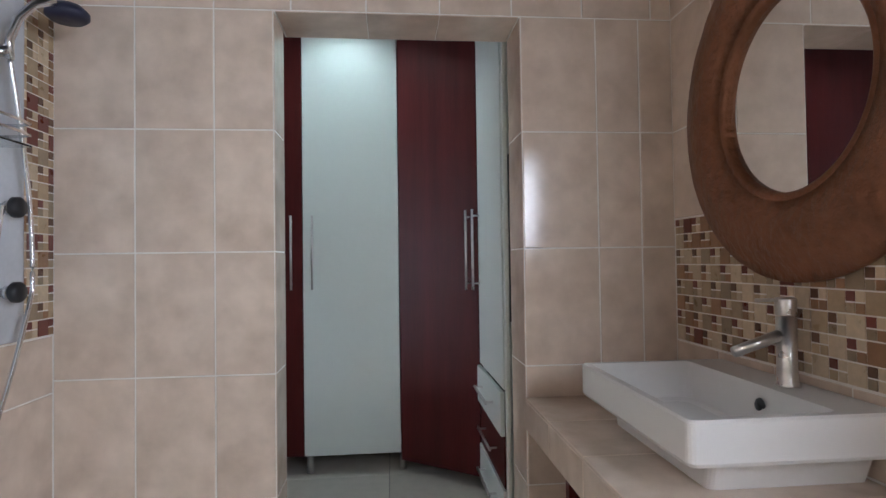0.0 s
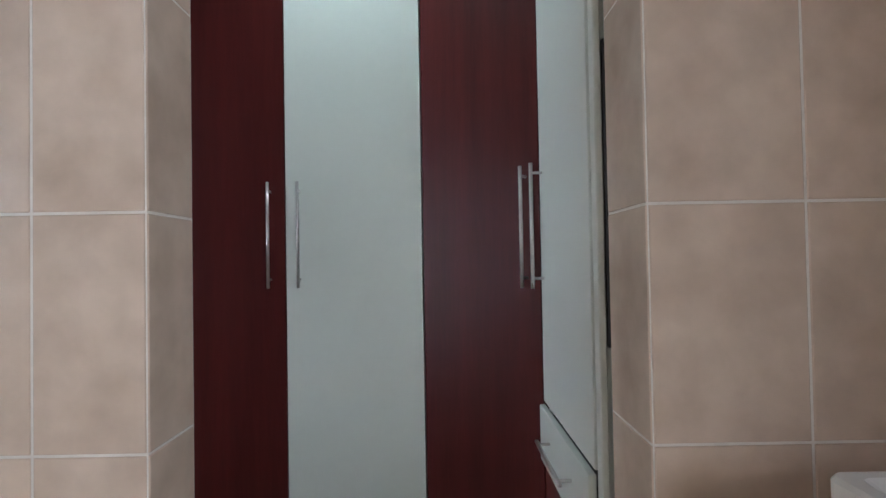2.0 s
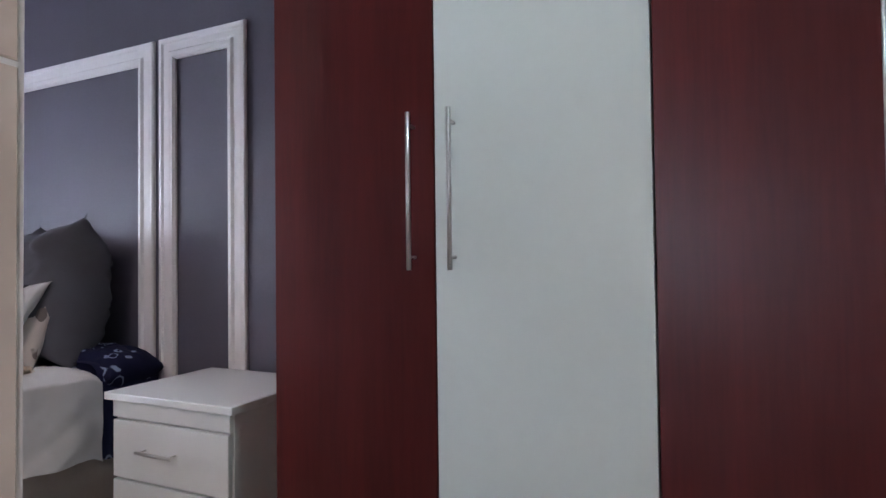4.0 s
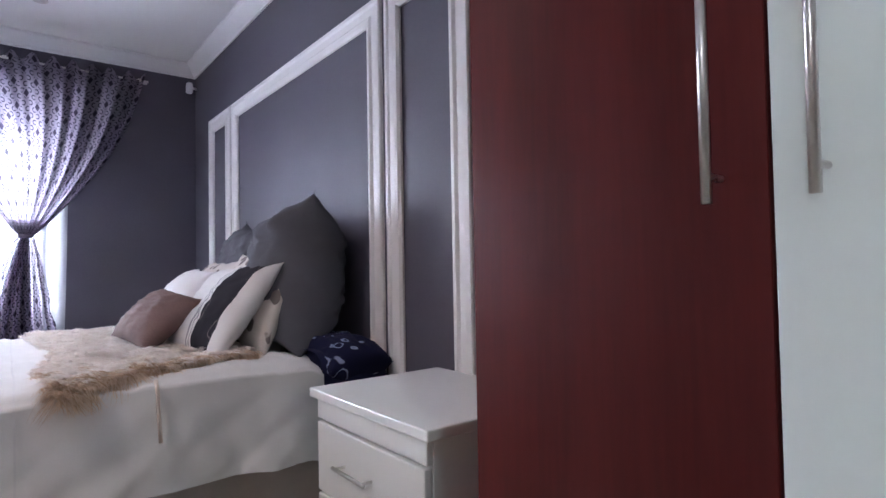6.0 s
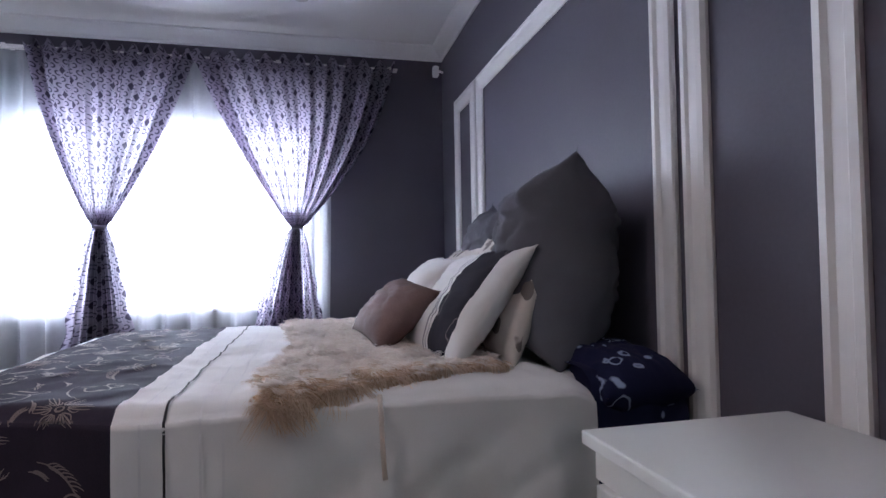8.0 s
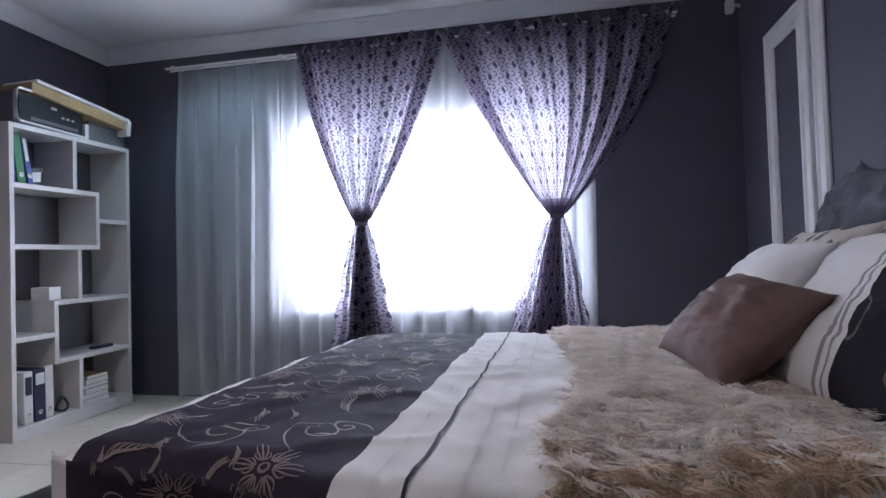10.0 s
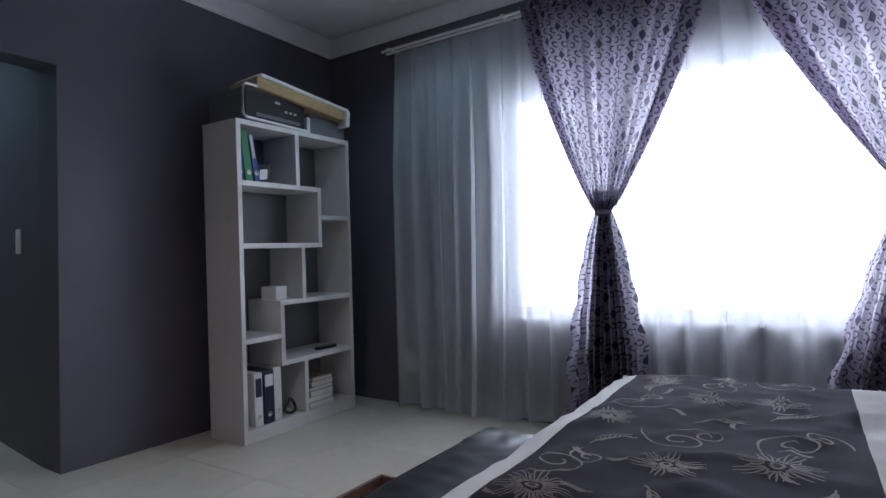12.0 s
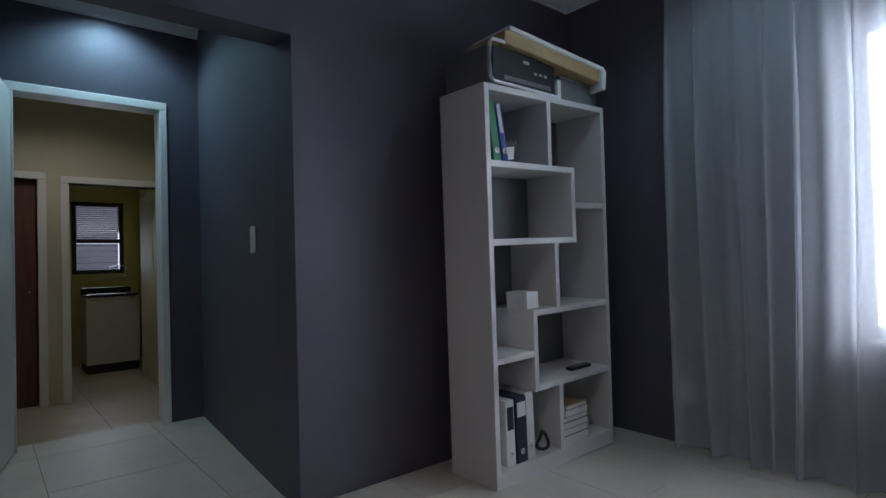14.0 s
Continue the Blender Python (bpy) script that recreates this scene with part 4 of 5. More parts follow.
def tied_curtain(y0, y1, yt, zt, b0, b1, k, label, out=0.03):
    """A printed curtain drawn in by a tie-back: wide heading, narrow waist, flared skirt."""
    ob = thing("tied_curtain", (RX + 0.06, yt, 0.02), label, "curtain", "lilac flowered curtains tied back")
    top, x0, n = 2.42, RX + 0.07, 9

    def fn(u, v):
        zz = top - (top - 0.03) * v
        vt = (top - zt) / (top - 0.03)
        if v < vt:
            s = v / vt
            w = (1 - s) ** 0.92
            tl, tr = yt - 0.045, yt + 0.045
            sag = 0.03 * math.sin(math.pi * s)
            ya = tl + (y0 - tl) * w - sag
            yb = tr + (y1 - tr) * w + sag * out / 0.03
            amp = 0.016 + 0.02 * math.sin(math.pi * min(1, s * 1.05)) * (1 - 0.3 * s)
        else:
            s = (v - vt) / (1 - vt)
            w = min(1, 1.5 * s) ** 0.75 if s < 0.66 else 1
            ya, yb = yt - 0.04 + (b0 - yt + 0.04) * w, yt + 0.04 + (b1 - yt - 0.04) * w
            amp = 0.02 + 0.025 * w
        y = ya + (yb - ya) * u
        near = max(0.0, 1 - abs(v - vt) / 0.06)
        x = x0 + amp * fold(u, n, k) * (1 - 0.55 * near) + 0.03 * math.sin(math.pi * min(1, v / vt)) * (0.6 + 0.4 * math.sin(9 * u))
        scal = 0.06 * (math.sin(u * 6.2 * math.tau + k) ** 2) * max(0, 1 - v / 0.05)
        return Vector((x, y, zz - scal + 0.012 * noise.noise(Vector((u * 7, v * 4, k)))))

    vt = (top - zt) / (top - 0.03)
    o = part("cloth", sheet(lambda u, v: fn(u, v * vt), 150, 64, size=(1.25 * (y1 - y0), top - zt)), M_CURT, ob, "", True)
    low = 1.7 * (b1 - b0)

    def skirt_fn(u, v):
        p = fn(u, vt + (1 - vt) * v)
        e = 2 * u - 1
        return p + Vector((0, e ** 3 * 0.02 * v * math.sin(v * 31 + k + 2 * e), 0))

    part("skirt", sheet(skirt_fn, 120, 54, size=(low, zt)), M_CURT, ob, "flared lower part with a frilled edge", True)
    # turned-in hems, and the bunched folds below the tie in layers behind
    for u0, u1, v0, v1 in ((0.0, 0.1, 0.05, 0.98), (0.9, 1.0, 0.05, 0.98), (0.0, 1.0, 0.012, 0.14)):
        part("inner_fold", sheet(lambda u, v: fn(u0 + (u1 - u0) * u, vt * (v0 + (v1 - v0) * v)) - Vector((0.014, 0, 0)), 40, 40, size=(1.25 * (y1 - y0) * (u1 - u0), (top - zt) * (v1 - v0))), M_CURT, ob, "", True)
    for u0, u1, v0, back in ((0.1, 0.9, 0.91, 0.012), (0.05, 0.95, 0.95, 0.02)):
        part("inner_fold", sheet(lambda u, v: fn(u0 + (u1 - u0) * u, vt * (v0 + (1 - v0) * v)) - Vector((back, 0, 0)), 60, 20, size=(0.8 * (y1 - y0), (top - zt) * (1 - v0))), M_CURT, ob, "", True)
    for u0, u1, back in ((0.25, 0.72, 0.016), (0.33, 0.66, 0.032)):
        part("inner_fold", sheet(lambda u, v: skirt_fn(u0 + (u1 - u0) * u, v) - Vector((back, 0, 0)), 40, 40, size=(low * (u1 - u0), zt)), M_CURT, ob, "", True)
    band = lathe([(0.040, -0.012), (0.046, -0.008), (0.046, 0.008), (0.040, 0.012)], (0, 0, 0), "z", 24)
    bmesh.ops.transform(band, matrix=Matrix.Translation((x0 + 0.005, yt, zt)) @ Matrix.Diagonal((0.75, 0.95, 1, 1)), verts=band.verts)
    part("tie_back", band, M_CURT, ob, "matching tie-back", True)
    return o


tied_curtain(1.42, 2.46, 1.86, 1.185, 1.66, 2.06, 0.7, "lilac curtain with dark flowers, tied at the waist")
tied_curtain(2.42, 3.84, 3.12, 1.18, 2.80, 3.30, 1.9, "lilac curtain with dark flowers, tied at the waist beside the wall", 0.10)

sock = thing("wall_socket", (WX, 0.47, 0.28), "white double wall socket behind the voile", "socket")
part("plate", box(WX, WX + 0.011, 0.40, 0.52, 0.22, 0.34, 0.003), M_SWITCH, sock)
part("rocker", box(WX + 0.009, WX + 0.013, 0.43, 0.45, 0.285, 0.315, 0.001), M_SWITCH, sock)

# ---- bookcase ----
KX0, KX1, KY0, KY1, KH = -4.11, -3.245, -0.09, 0.205, 1.752
bc = thing("bookcase", (-3.5, 0.05, 0), "tall white bookcase with staggered half-empty compartments", "bookcase")
T = 0.028


def board(name, x0, x1, z0, z1, y0=KY0, y1=KY1):
    return part(name, box(x0, x1, y0, y1, z0, z1, 0.0012, segs=1), M_SHELF, bc)


board("side_panel", KX0, KX0 + T, 0, KH)
board("side_panel", KX1 - T, KX1, 0, KH)
board("top_board", KX0 + T, KX1 - T, KH - T, KH)
board("plinth", KX0 + T, KX1 - T, 0.0, 0.075, KY0, KY1 - 0.002)
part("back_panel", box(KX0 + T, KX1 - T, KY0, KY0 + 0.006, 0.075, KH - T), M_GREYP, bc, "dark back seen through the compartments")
V1, V2, V3, V4, V5 = -3.667, -3.822, -3.694, -3.539, -3.694
S1, S2, S3, S4, R1, R3, R4 = 1.41, 1.07, 0.745, 0.555, 1.24, 0.74, 0.395
yb = KY0 + 0.006
board("shelf", V2, KX1 - T, S1 - T / 2, S1 + T / 2, yb)
board("shelf", V2, KX1 - T, S2 - T / 2, S2 + T / 2, yb)
board("divider", V2 - T, V2, S2 - T / 2, S1 + T / 2, yb)
board("shelf", KX0 + T, V2 - T, R1 - T / 2, R1 + T / 2, yb)
board("divider", V1 - T / 2, V1 + T / 2, S1 + T / 2, KH - T, yb)
board("divider", V3 - T / 2, V3 + T / 2, R3 + T / 2, S2 - T / 2, yb)
board("shelf", KX0 + T, V4 + T, R3 - T / 2, R3 + T / 2, yb)
board("divider", V4, V4 + T, R4 - T / 2, R3 - T / 2, yb)
board("shelf", V4 + T, KX1 - T, S4 - T / 2, S4 + T / 2, yb)
board("shelf", KX0 + T, V4, R4 - T / 2, R4 + T / 2, yb)
board("divider", V5 - T / 2, V5 + T / 2, 0.075, R4 - T / 2, yb)
bc.rotation_euler = (radians(-0.8), radians(1.3), 0)


def binder(x0, x1, y0, y1, z0, z1, mt, label, tilt=0, spine=None):
    ob = thing("binder", ((x0 + x1) / 2, (y0 + y1) / 2, z0), label, "binder", "binders in the bookcase")
    part("cover", box(x0, x1, y0, y1, z0, z1, 0.002, segs=1), mt, ob)
    if spine:
        part("spine_label", box(x0 + 0.008, x1 - 0.008, y1 + 0.0005, y1 + 0.002, z0 + (z1 - z0) * spine[0], z0 + (z1 - z0) * spine[1]), spine[2], ob, "spine label")
    part("finger_hole", lathe([(0.012, 0), (0.014, 0.001), (0.014, 0.002), (0.009, 0.002), (0.009, 0.0005)], ((x0 + x1) / 2, y1, z0 + 0.05), "y", 14), M_STEEL, ob, "", True)
    ob.rotation_euler = (0, radians(tilt), 0)
    return ob


zf = 0.0755
binder(-3.39, -3.335, -0.075, 0.185, zf, zf + 0.29, M_PAPER, "white lever arch binder with marks on its spine", 0, (0.55, 0.9, M_NAVY))
binder(-3.465, -3.395, -0.075, 0.19, zf, zf + 0.295, M_NAVY, "dark navy lever arch binder with a pale label", 0, (0.7, 0.92, M_PAPER))
binder(-3.53, -3.475, -0.075, 0.175, zf, zf + 0.3, M_PAPER, "pale grey lever arch binder", 0)
zs = S1 + T / 2 + 0.0005
binder(-3.322, -3.276, -0.04, 0.198, zs, zs + 0.27, M_BLUEB, "blue document file standing on a shelf", 2)
binder(-3.382, -3.334, -0.04, 0.202, zs, zs + 0.285, M_GREENB, "green document file leaning in the bookcase", 7)
binder(-3.43, -3.395, -0.04, 0.2, zs, zs + 0.265, M_BLUEB, "blue document file with a white edge", 9, (0.5, 0.98, M_PAPER))
fr = thing("photo_frame", (-3.5, 0.13, zs), "small dark framed picture leaning on the shelf", "picture frame")
part("frame", box(-3.55, -3.45, 0.12, 0.132, zs, zs + 0.115, 0.002), M_BLACK, fr)
fr.rotation_euler = (radians(-14), radians(8), 0)
part("picture", box(-3.53, -3.475, 0.1325, 0.1335, zs + 0.03, zs + 0.088), M_PAPER, fr, "pale picture")
bx = thing("white_box", (-3.55, 0.13, R3 + T / 2), "small white cardboard box on a shelf", "box")
part("carton", box(-3.59, -3.51, 0.06, 0.19, R3 + T / 2 + 0.0005, R3 + T / 2 + 0.075, 0.002), M_PAPER, bx)
part("flap", box(-3.59, -3.51, 0.06, 0.19, R3 + T / 2 + 0.0755, R3 + T / 2 + 0.0775), M_PAPER, bx)
rm = thing("remote_control", (-3.9, 0.2, R4 + T / 2), "black remote control lying on a shelf", "remote control")
part("case", box(-4.0, -3.84, 0.13, 0.17, R4 + T / 2 + 0.0005, R4 + T / 2 + 0.018, 0.004), M_BLACK, rm)
part("keypad", box(-3.99, -3.87, 0.135, 0.165, R4 + T / 2 + 0.0182, R4 + T / 2 + 0.0205), M_GREYP, rm)
zb = zf
for k, (w, h, mt) in enumerate(((0.2, 0.03, M_PAPER), (0.21, 0.035, M_GREYP), (0.19, 0.03, M_PAPER), (0.2, 0.028, M_NAVY), (0.18, 0.03, M_PAPER), (0.17, 0.024, M_TAN))):
    o = thing("book", (-3.85, 0.12, zb), "flat book in a low pile", "book", "pile of books in the bookcase")
    part("page_block", box(-3.94 + 0.005 * (k % 2) + 0.004, -3.94 + w - 0.003, -0.026, 0.176, zb + 0.003, zb + h - 0.003), M_PAPER, o)
    c = box(-3.94 + 0.005 * (k % 2), -3.94 + w, -0.03, 0.18, zb, zb + 0.0025)
    box(-3.94 + 0.005 * (k % 2), -3.94 + w, -0.03, 0.18, zb + h - 0.0025, zb + h - 0.0002, bm=c)
    part("cover", c, mt, o)
    zb += h
cb = thing("black_strap", (-3.6, 0.2, zf), "coiled black strap lying beside the binders", "strap")
pts = [(-3.6 + 0.035 * math.cos(a), 0.16 + 0.012 * math.sin(a * 2), zf + 0.05 + 0.042 * math.sin(a)) for a in [k * math.tau / 24 for k in range(25)]]
part("loop", tube(pts, 0.008, n=8), M_BLACK, cb, "", True)
part("tail", tube([(-3.6, 0.14, zf + 0.012), (-3.57, 0.12, zf + 0.02), (-3.545, 0.08, zf + 0.012)], 0.008, n=8), M_BLACK, cb, "", True)

# printer and parcels on the bookcase
KT = KH + 0.002
pr = thing("printer", (-3.5, 0.08, KT), "black and silver desktop printer on the bookcase", "printer")
part("body", box(-3.735, -3.275, -0.09, 0.2, KT, KT + 0.182, 0.01), M_GREYP, pr, "dark grey printer body")
part("front", box(-3.72, -3.29, 0.2005, 0.217, KT + 0.014, KT + 0.172, 0.008), M_BLACK, pr, "glossy black front")
fr_ = bmesh.new()
tube([(-3.735, 0.222, KT + 0.009), (-3.29, 0.222, KT + 0.009), (-3.272, 0.222, KT + 0.026), (-3.272, 0.222, KT + 0.178), (-3.288, 0.222, KT + 0.195), (-3.42, 0.222, KT + 0.195)], 0.0075, fr_, 8)
part("silver_trim", fr_, M_TRIM, pr, "silver edge trim", True)
for k in range(3):
    part("button", box(-3.58 - k * 0.035, -3.56 - k * 0.035, 0.2175, 0.221, KT + 0.085, KT + 0.098, 0.001), M_STEEL, pr)
part("slot", box(-3.68, -3.36, 0.2175, 0.219, KT + 0.03, KT + 0.05), M_GREYP, pr)
part("badge", box(-3.53, -3.49, 0.2175, 0.2185, KT + 0.125, KT + 0.14), M_STEEL, pr, "pale badge")
part("paper_tray_end", box(-3.765, -3.737, 0.12, 0.215, KT, KT + 0.1, 0.003), M_PAPER, pr, "white paper end")
g = thing("grey_case", (-3.88, 0.06, KT), "dark grey storage box on the bookcase", "box")
part("box_body", box(-4.08, -3.775, -0.1, 0.2, KT, KT + 0.115, 0.006), M_GREYP, g)
part("lid", box(-4.085, -3.77, -0.105, 0.205, KT + 0.115, KT + 0.13, 0.004), M_GREYP, g)
pk = thing("parcel", (-3.7, 0.12, KT + 0.17), "flat brown cardboard parcel with papers on the printer", "parcel")
mm = Matrix.Translation((-3.36, 0.12, KT + 0.178)) @ Matrix.Rotation(radians(-3.5), 4, "Z") @ Matrix.Rotation(radians(-6.2), 4, "Y")
part("carton", box(-0.66, 0.0, -0.16, 0.11, 0.012, 0.075, 0.006, m=mm), M_TAN, pk)
part("paper_sheet", box(-0.69, -0.02, -0.15, 0.118, 0.0755, 0.1, 0.01, m=mm), M_PAPER, pk, "white paper")
part("hanging_sheet", box(-0.70, -0.665, 0.0, 0.12, -0.02, 0.085, 0.006, m=mm), M_PAPER, pk, "curled white sheet")

# the printer's group stands back and leans with the bookcase; shelf goods follow its lean
for ob in list(scene.collection.objects):
    nm = ob.name.split(".")[0]
    if nm in ("printer", "grey_case", "parcel"):
        ob.location += Vector((0.0, -0.015, 0.006))
    elif nm in ("binder", "photo_frame", "white_box", "remote_control", "book", "black_strap"):
        zc = ob.location.z
        ob.location += Vector((zc * 0.0225, -zc * 0.013, -(ob.location.x + 3.5) * 0.0227))
        ob.rotation_euler.y += radians(1.3)


# ---- pillows ----
def pillow_mesh(w, h, t, m, u0=-1.0, u1=1.0, seed=0, n=44, ears=0.07, fat=2.6, ear=0.03, creased=0.6):
    """A stuffed pillow, w by h and t thick, with drawn-out corners and soft creases; only the strip u0..u1 of it."""
    b = bmesh.new()
    nu = max(4, int(n * (u1 - u0) / 2))
    grids = []
    for side in (1, -1):
        g = []
        for i in range(nu + 1):
            row = []
            for j in range(n + 1):
                u, v = u0 + (u1 - u0) * i / nu, -1 + 2 * j / n
                x = u * w / 2 * (1 - ears * (1 - v * v)) * (1 + ear * (u * v) ** 12)
                y = v * h / 2 * (1 - ears * (1 - u * u)) * (1 + ear * (u * v) ** 12)
                d = (max(0, 1 - abs(u) ** fat) * max(0, 1 - abs(v) ** fat)) ** 0.55
                cr = noise.noise(Vector((u * 2.2 + seed, v * 2.2, side))) * 0.13 + noise.noise(Vector((u * 5 + seed, v * 5, side * 2))) * 0.06
                cr += 0.16 * creased * max(0.0, 1 - 3.5 * abs(noise.noise(Vector((u * 3 + v * 1.4 + seed, v * 1.6 - u + seed, 7))))) * (0.3 + abs(u * v))
                cr -= 0.10 * creased * max(0.0, 1 - 5 * abs(noise.noise(Vector((u * 1.7 - seed, v * 4.5, 9)))))
                row.append(b.verts.new(m @ Vector((x, y, side * (t / 2) * d * (1 + cr) + 0.003 * side * (abs(u) < 1 and abs(v) < 1)))))
            g.append(row)
        grids.append(g)
        for i in range(nu):
            for j in range(n):
                q = (g[i][j], g[i + 1][j], g[i + 1][j + 1], g[i][j + 1])
                b.faces.new(q if side > 0 else q[::-1])
    bmesh.ops.remove_doubles(b, verts=b.verts, dist=0.0006)
    return b


def standing(x, y, z, lean, turn, roll=0.0):
    """Pose of a pillow that stands on its edge and leans back by lean degrees; turn about the upright."""
    return Matrix.Translation((x, y, z)) @ Matrix.Rotation(radians(turn), 4, "Z") @ Matrix.Rotation(radians(90 - lean), 4, "X") @ Matrix.Rotation(radians(roll), 4, "Z")


def pillow(name, m, w, h, t, mt, label, seed, group="pillows on the bed", ears=0.07, fat=2.6, ear=0.03, creased=0.6):
    loc = m.translation
    ob = thing(name, loc, label, "pillow", group)
    part("case", pillow_mesh(w, h, t, m, seed=seed, ears=ears, fat=fat, ear=ear, creased=creased), mt, ob, "", True)
    return ob


def motif_cloth(name, ground, ink, scale, cut):
    m = pm(name, ground, 0.85, vary=0.04, fine=300, bump=0.15, spec=0.2)
    N, L = m.node_tree.nodes, m.node_tree.links
    p = N["Principled BSDF"]
    old = p.inputs["Base Color"].links[0].from_socket
    tc = N.new("ShaderNodeTexCoord")
    nz = N.new("ShaderNodeTexNoise")
    nz.inputs["Scale"].default_value = 9
    L.new(tc.outputs["Object"], nz.inputs["Vector"])
    wp = N.new("ShaderNodeVectorMath")
    wp.operation = "MULTIPLY_ADD"
    wp.inputs[1].default_value = (0.09, 0.09, 0.09)
    L.new(nz.outputs["Color"], wp.inputs[0])
    L.new(tc.outputs["Object"], wp.inputs[2])
    vo = N.new("ShaderNodeTexVoronoi")
    vo.inputs["Scale"].default_value = scale
    L.new(wp.outputs[0], vo.inputs["Vector"])
    mr = N.new("ShaderNodeMapRange")
    mr.inputs["From Min"].default_value, mr.inputs["From Max"].default_value = cut[0], cut[0] + 0.03
    mr2 = N.new("ShaderNodeMapRange")
    mr2.inputs["From Min"].default_value, mr2.inputs["From Max"].default_value = cut[1], cut[1] + 0.03
    mr2.inputs["To Min"].default_value, mr2.inputs["To Max"].default_value = 1, 0
    for r in (mr, mr2):
        L.new(vo.outputs["Distance"], r.inputs["Value"])
    ml = N.new("ShaderNodeMath")
    ml.operation = "MULTIPLY"
    L.new(mr.outputs["Result"], ml.inputs[0])
    L.new(mr2.outputs["Result"], ml.inputs[1])
    mx = N.new("ShaderNodeMix")
    mx.data_type = "RGBA"
    L.new(ml.outputs[0], mx.inputs["Factor"])
    L.new(old, mx.inputs["A"])
    mx.inputs["B"].default_value = (*ink, 1)
    L.new(mx.outputs["Result"], p.inputs["Base Color"])
    return m


M_LEAFP = motif_cloth("cream_leaf_print", (0.62, 0.57, 0.52), (0.20, 0.17, 0.16), 13.0, (-1.0, 0.30))
M_NAVYP = motif_cloth("navy_leaf_print", (0.012, 0.013, 0.045), (0.30, 0.36, 0.50), 11.0, (0.27, 0.32))
M_BLKP = motif_cloth("black_brocade", (0.022, 0.019, 0.027), (0.17, 0.14, 0.14), 8.0, (0.30, 0.335))

pillow("euro_pillow", standing(-1.87, 4.0, 0.895, 6, -14, 2), 0.53, 0.61, 0.38, M_GREYF, "large dark grey square pillow leaning on the wall", 1, "grey pillows on the bed", 0.11, 3.6, 0.12, 1.0)
pillow("euro_pillow", standing(-2.57, 4.05, 0.875, 13, -2, -3), 0.62, 0.60, 0.30, M_GREYF, "large dark grey square pillow leaning on the wall", 5, "grey pillows on the bed", 0.11, 3.4, 0.12, 1.0)
pillow("print_pillow", standing(-1.945, 3.84, 0.80, 24, 4, 2), 0.60, 0.45, 0.15, M_LEAFP, "cream pillow with a grey brown leaf print", 12)
pillow("print_pillow", standing(-2.66, 3.86, 0.785, 27, -4), 0.62, 0.42, 0.16, M_LEAFP, "cream pillow with a grey brown leaf print", 15)
pillow("white_pillow", standing(-2.62, 3.70, 0.765, 40, -6, -2), 0.62, 0.42, 0.17, M_FABW, "plain creased white cotton pillow", 21)

# white pillow with grey lines and a black brocade end
m = standing(-1.935, 3.70, 0.765, 38, 4, 3)
sp = thing("striped_pillow", m.translation, "white pillow with grey stripes and a black brocade end", "pillow", "pillows on the bed")
M_GREYLINE = pm("grey_ribbon", (0.30, 0.29, 0.31), 0.8, vary=0.05, fine=300, bump=0.2)
edges = [(-1.0, 0.12, M_FABW, "case"), (0.12, 0.16, M_GREYLINE, "stripe"), (0.16, 0.21, M_FABW, "case"), (0.21, 0.24, M_GREYLINE, "stripe"), (0.24, 0.30, M_FABW, "case"), (0.30, 0.80, M_BLKP, "brocade_end"), (0.80, 1.0, M_FABW, "case")]
for a, c, mt, nm in edges:
    part(nm, pillow_mesh(0.58, 0.44, 0.16, m, a, c, 31), mt, sp, {"stripe": "grey stripe", "brocade_end": "black brocade end"}.get(nm, ""), True)
pillow("mauve_cushion", standing(-2.12, 3.50, 0.735, 48, 14, -8), 0.38, 0.28, 0.14, M_MAUVE, "small mauve brown velvet cushion on the fur throw", 41, "")
pillow("navy_pillow", Matrix.Translation((-1.60, 4.06, 0.575)) @ Matrix.Rotation(radians(5), 4, "Y") @ Matrix.Rotation(radians(3), 4, "Z"), 0.38, 0.27, 0.17, M_NAVYP, "navy pillow with pale leaf embroidery lying at the bed head", 51, "", 0.03, 3.6)

# navy cloth spread under the pillow at the bed head, hanging over the mattress edge
blanket = thing("navy_blanket", (-1.6, 4.05, BZ), "navy embroidered blanket hanging over the bed edge", "blanket")


def drape(u, v):
    y = 3.915 + 0.265 * u
    s = v * 0.62
    top = 0.27
    if s < top:
        x, z = -1.72 + s, BZ + 0.008
        z -= 0.03 * max(0.0, 1 - (top - s) / 0.06) ** 2
    else:
        x, z = -1.45 + 0.03 * math.sin(min(1.0, (s - top) * 6) * 1.57), BZ - 0.022 - (s - top)
    return Vector((x + 0.012 * math.sin(u * 14) * v, y, z + 0.006 * noise.noise(Vector((x * 9, y * 11, 2)))))


part("cloth", sheet(drape, 30, 40), M_NAVYP, blanket, "", True)

# ---- fur throw ----
throw = thing("fur_throw", (-2.4, 3.5, BZ), "shaggy cream and tan fur throw across the bed", "throw")
FX0, FX1, FY0, FY1 = -3.0, -1.385, 3.13, 3.72


def bed_top(x, y):
    hang = DROP + 0.006 * math.sin(y * 7)
    s = (hang + (BXN + 0.01 - x) * (BXN - BXF) / (BXN - BXF + 0.02)) / (2 * hang + BXN - BXF)
    return spread(y, s).z


def throw_base(u, v):
    x = FX0 + (FX1 - 0.20 * v - FX0) * u
    y = FY0 + (FY1 - FY0) * v + 0.03 * math.sin(x * 5) * (1 - v)
    return Vector((x, y, bed_top(min(BXN, x), y) + 0.012 + 0.008 * noise.noise(Vector((x * 9, y * 9, 4)))))


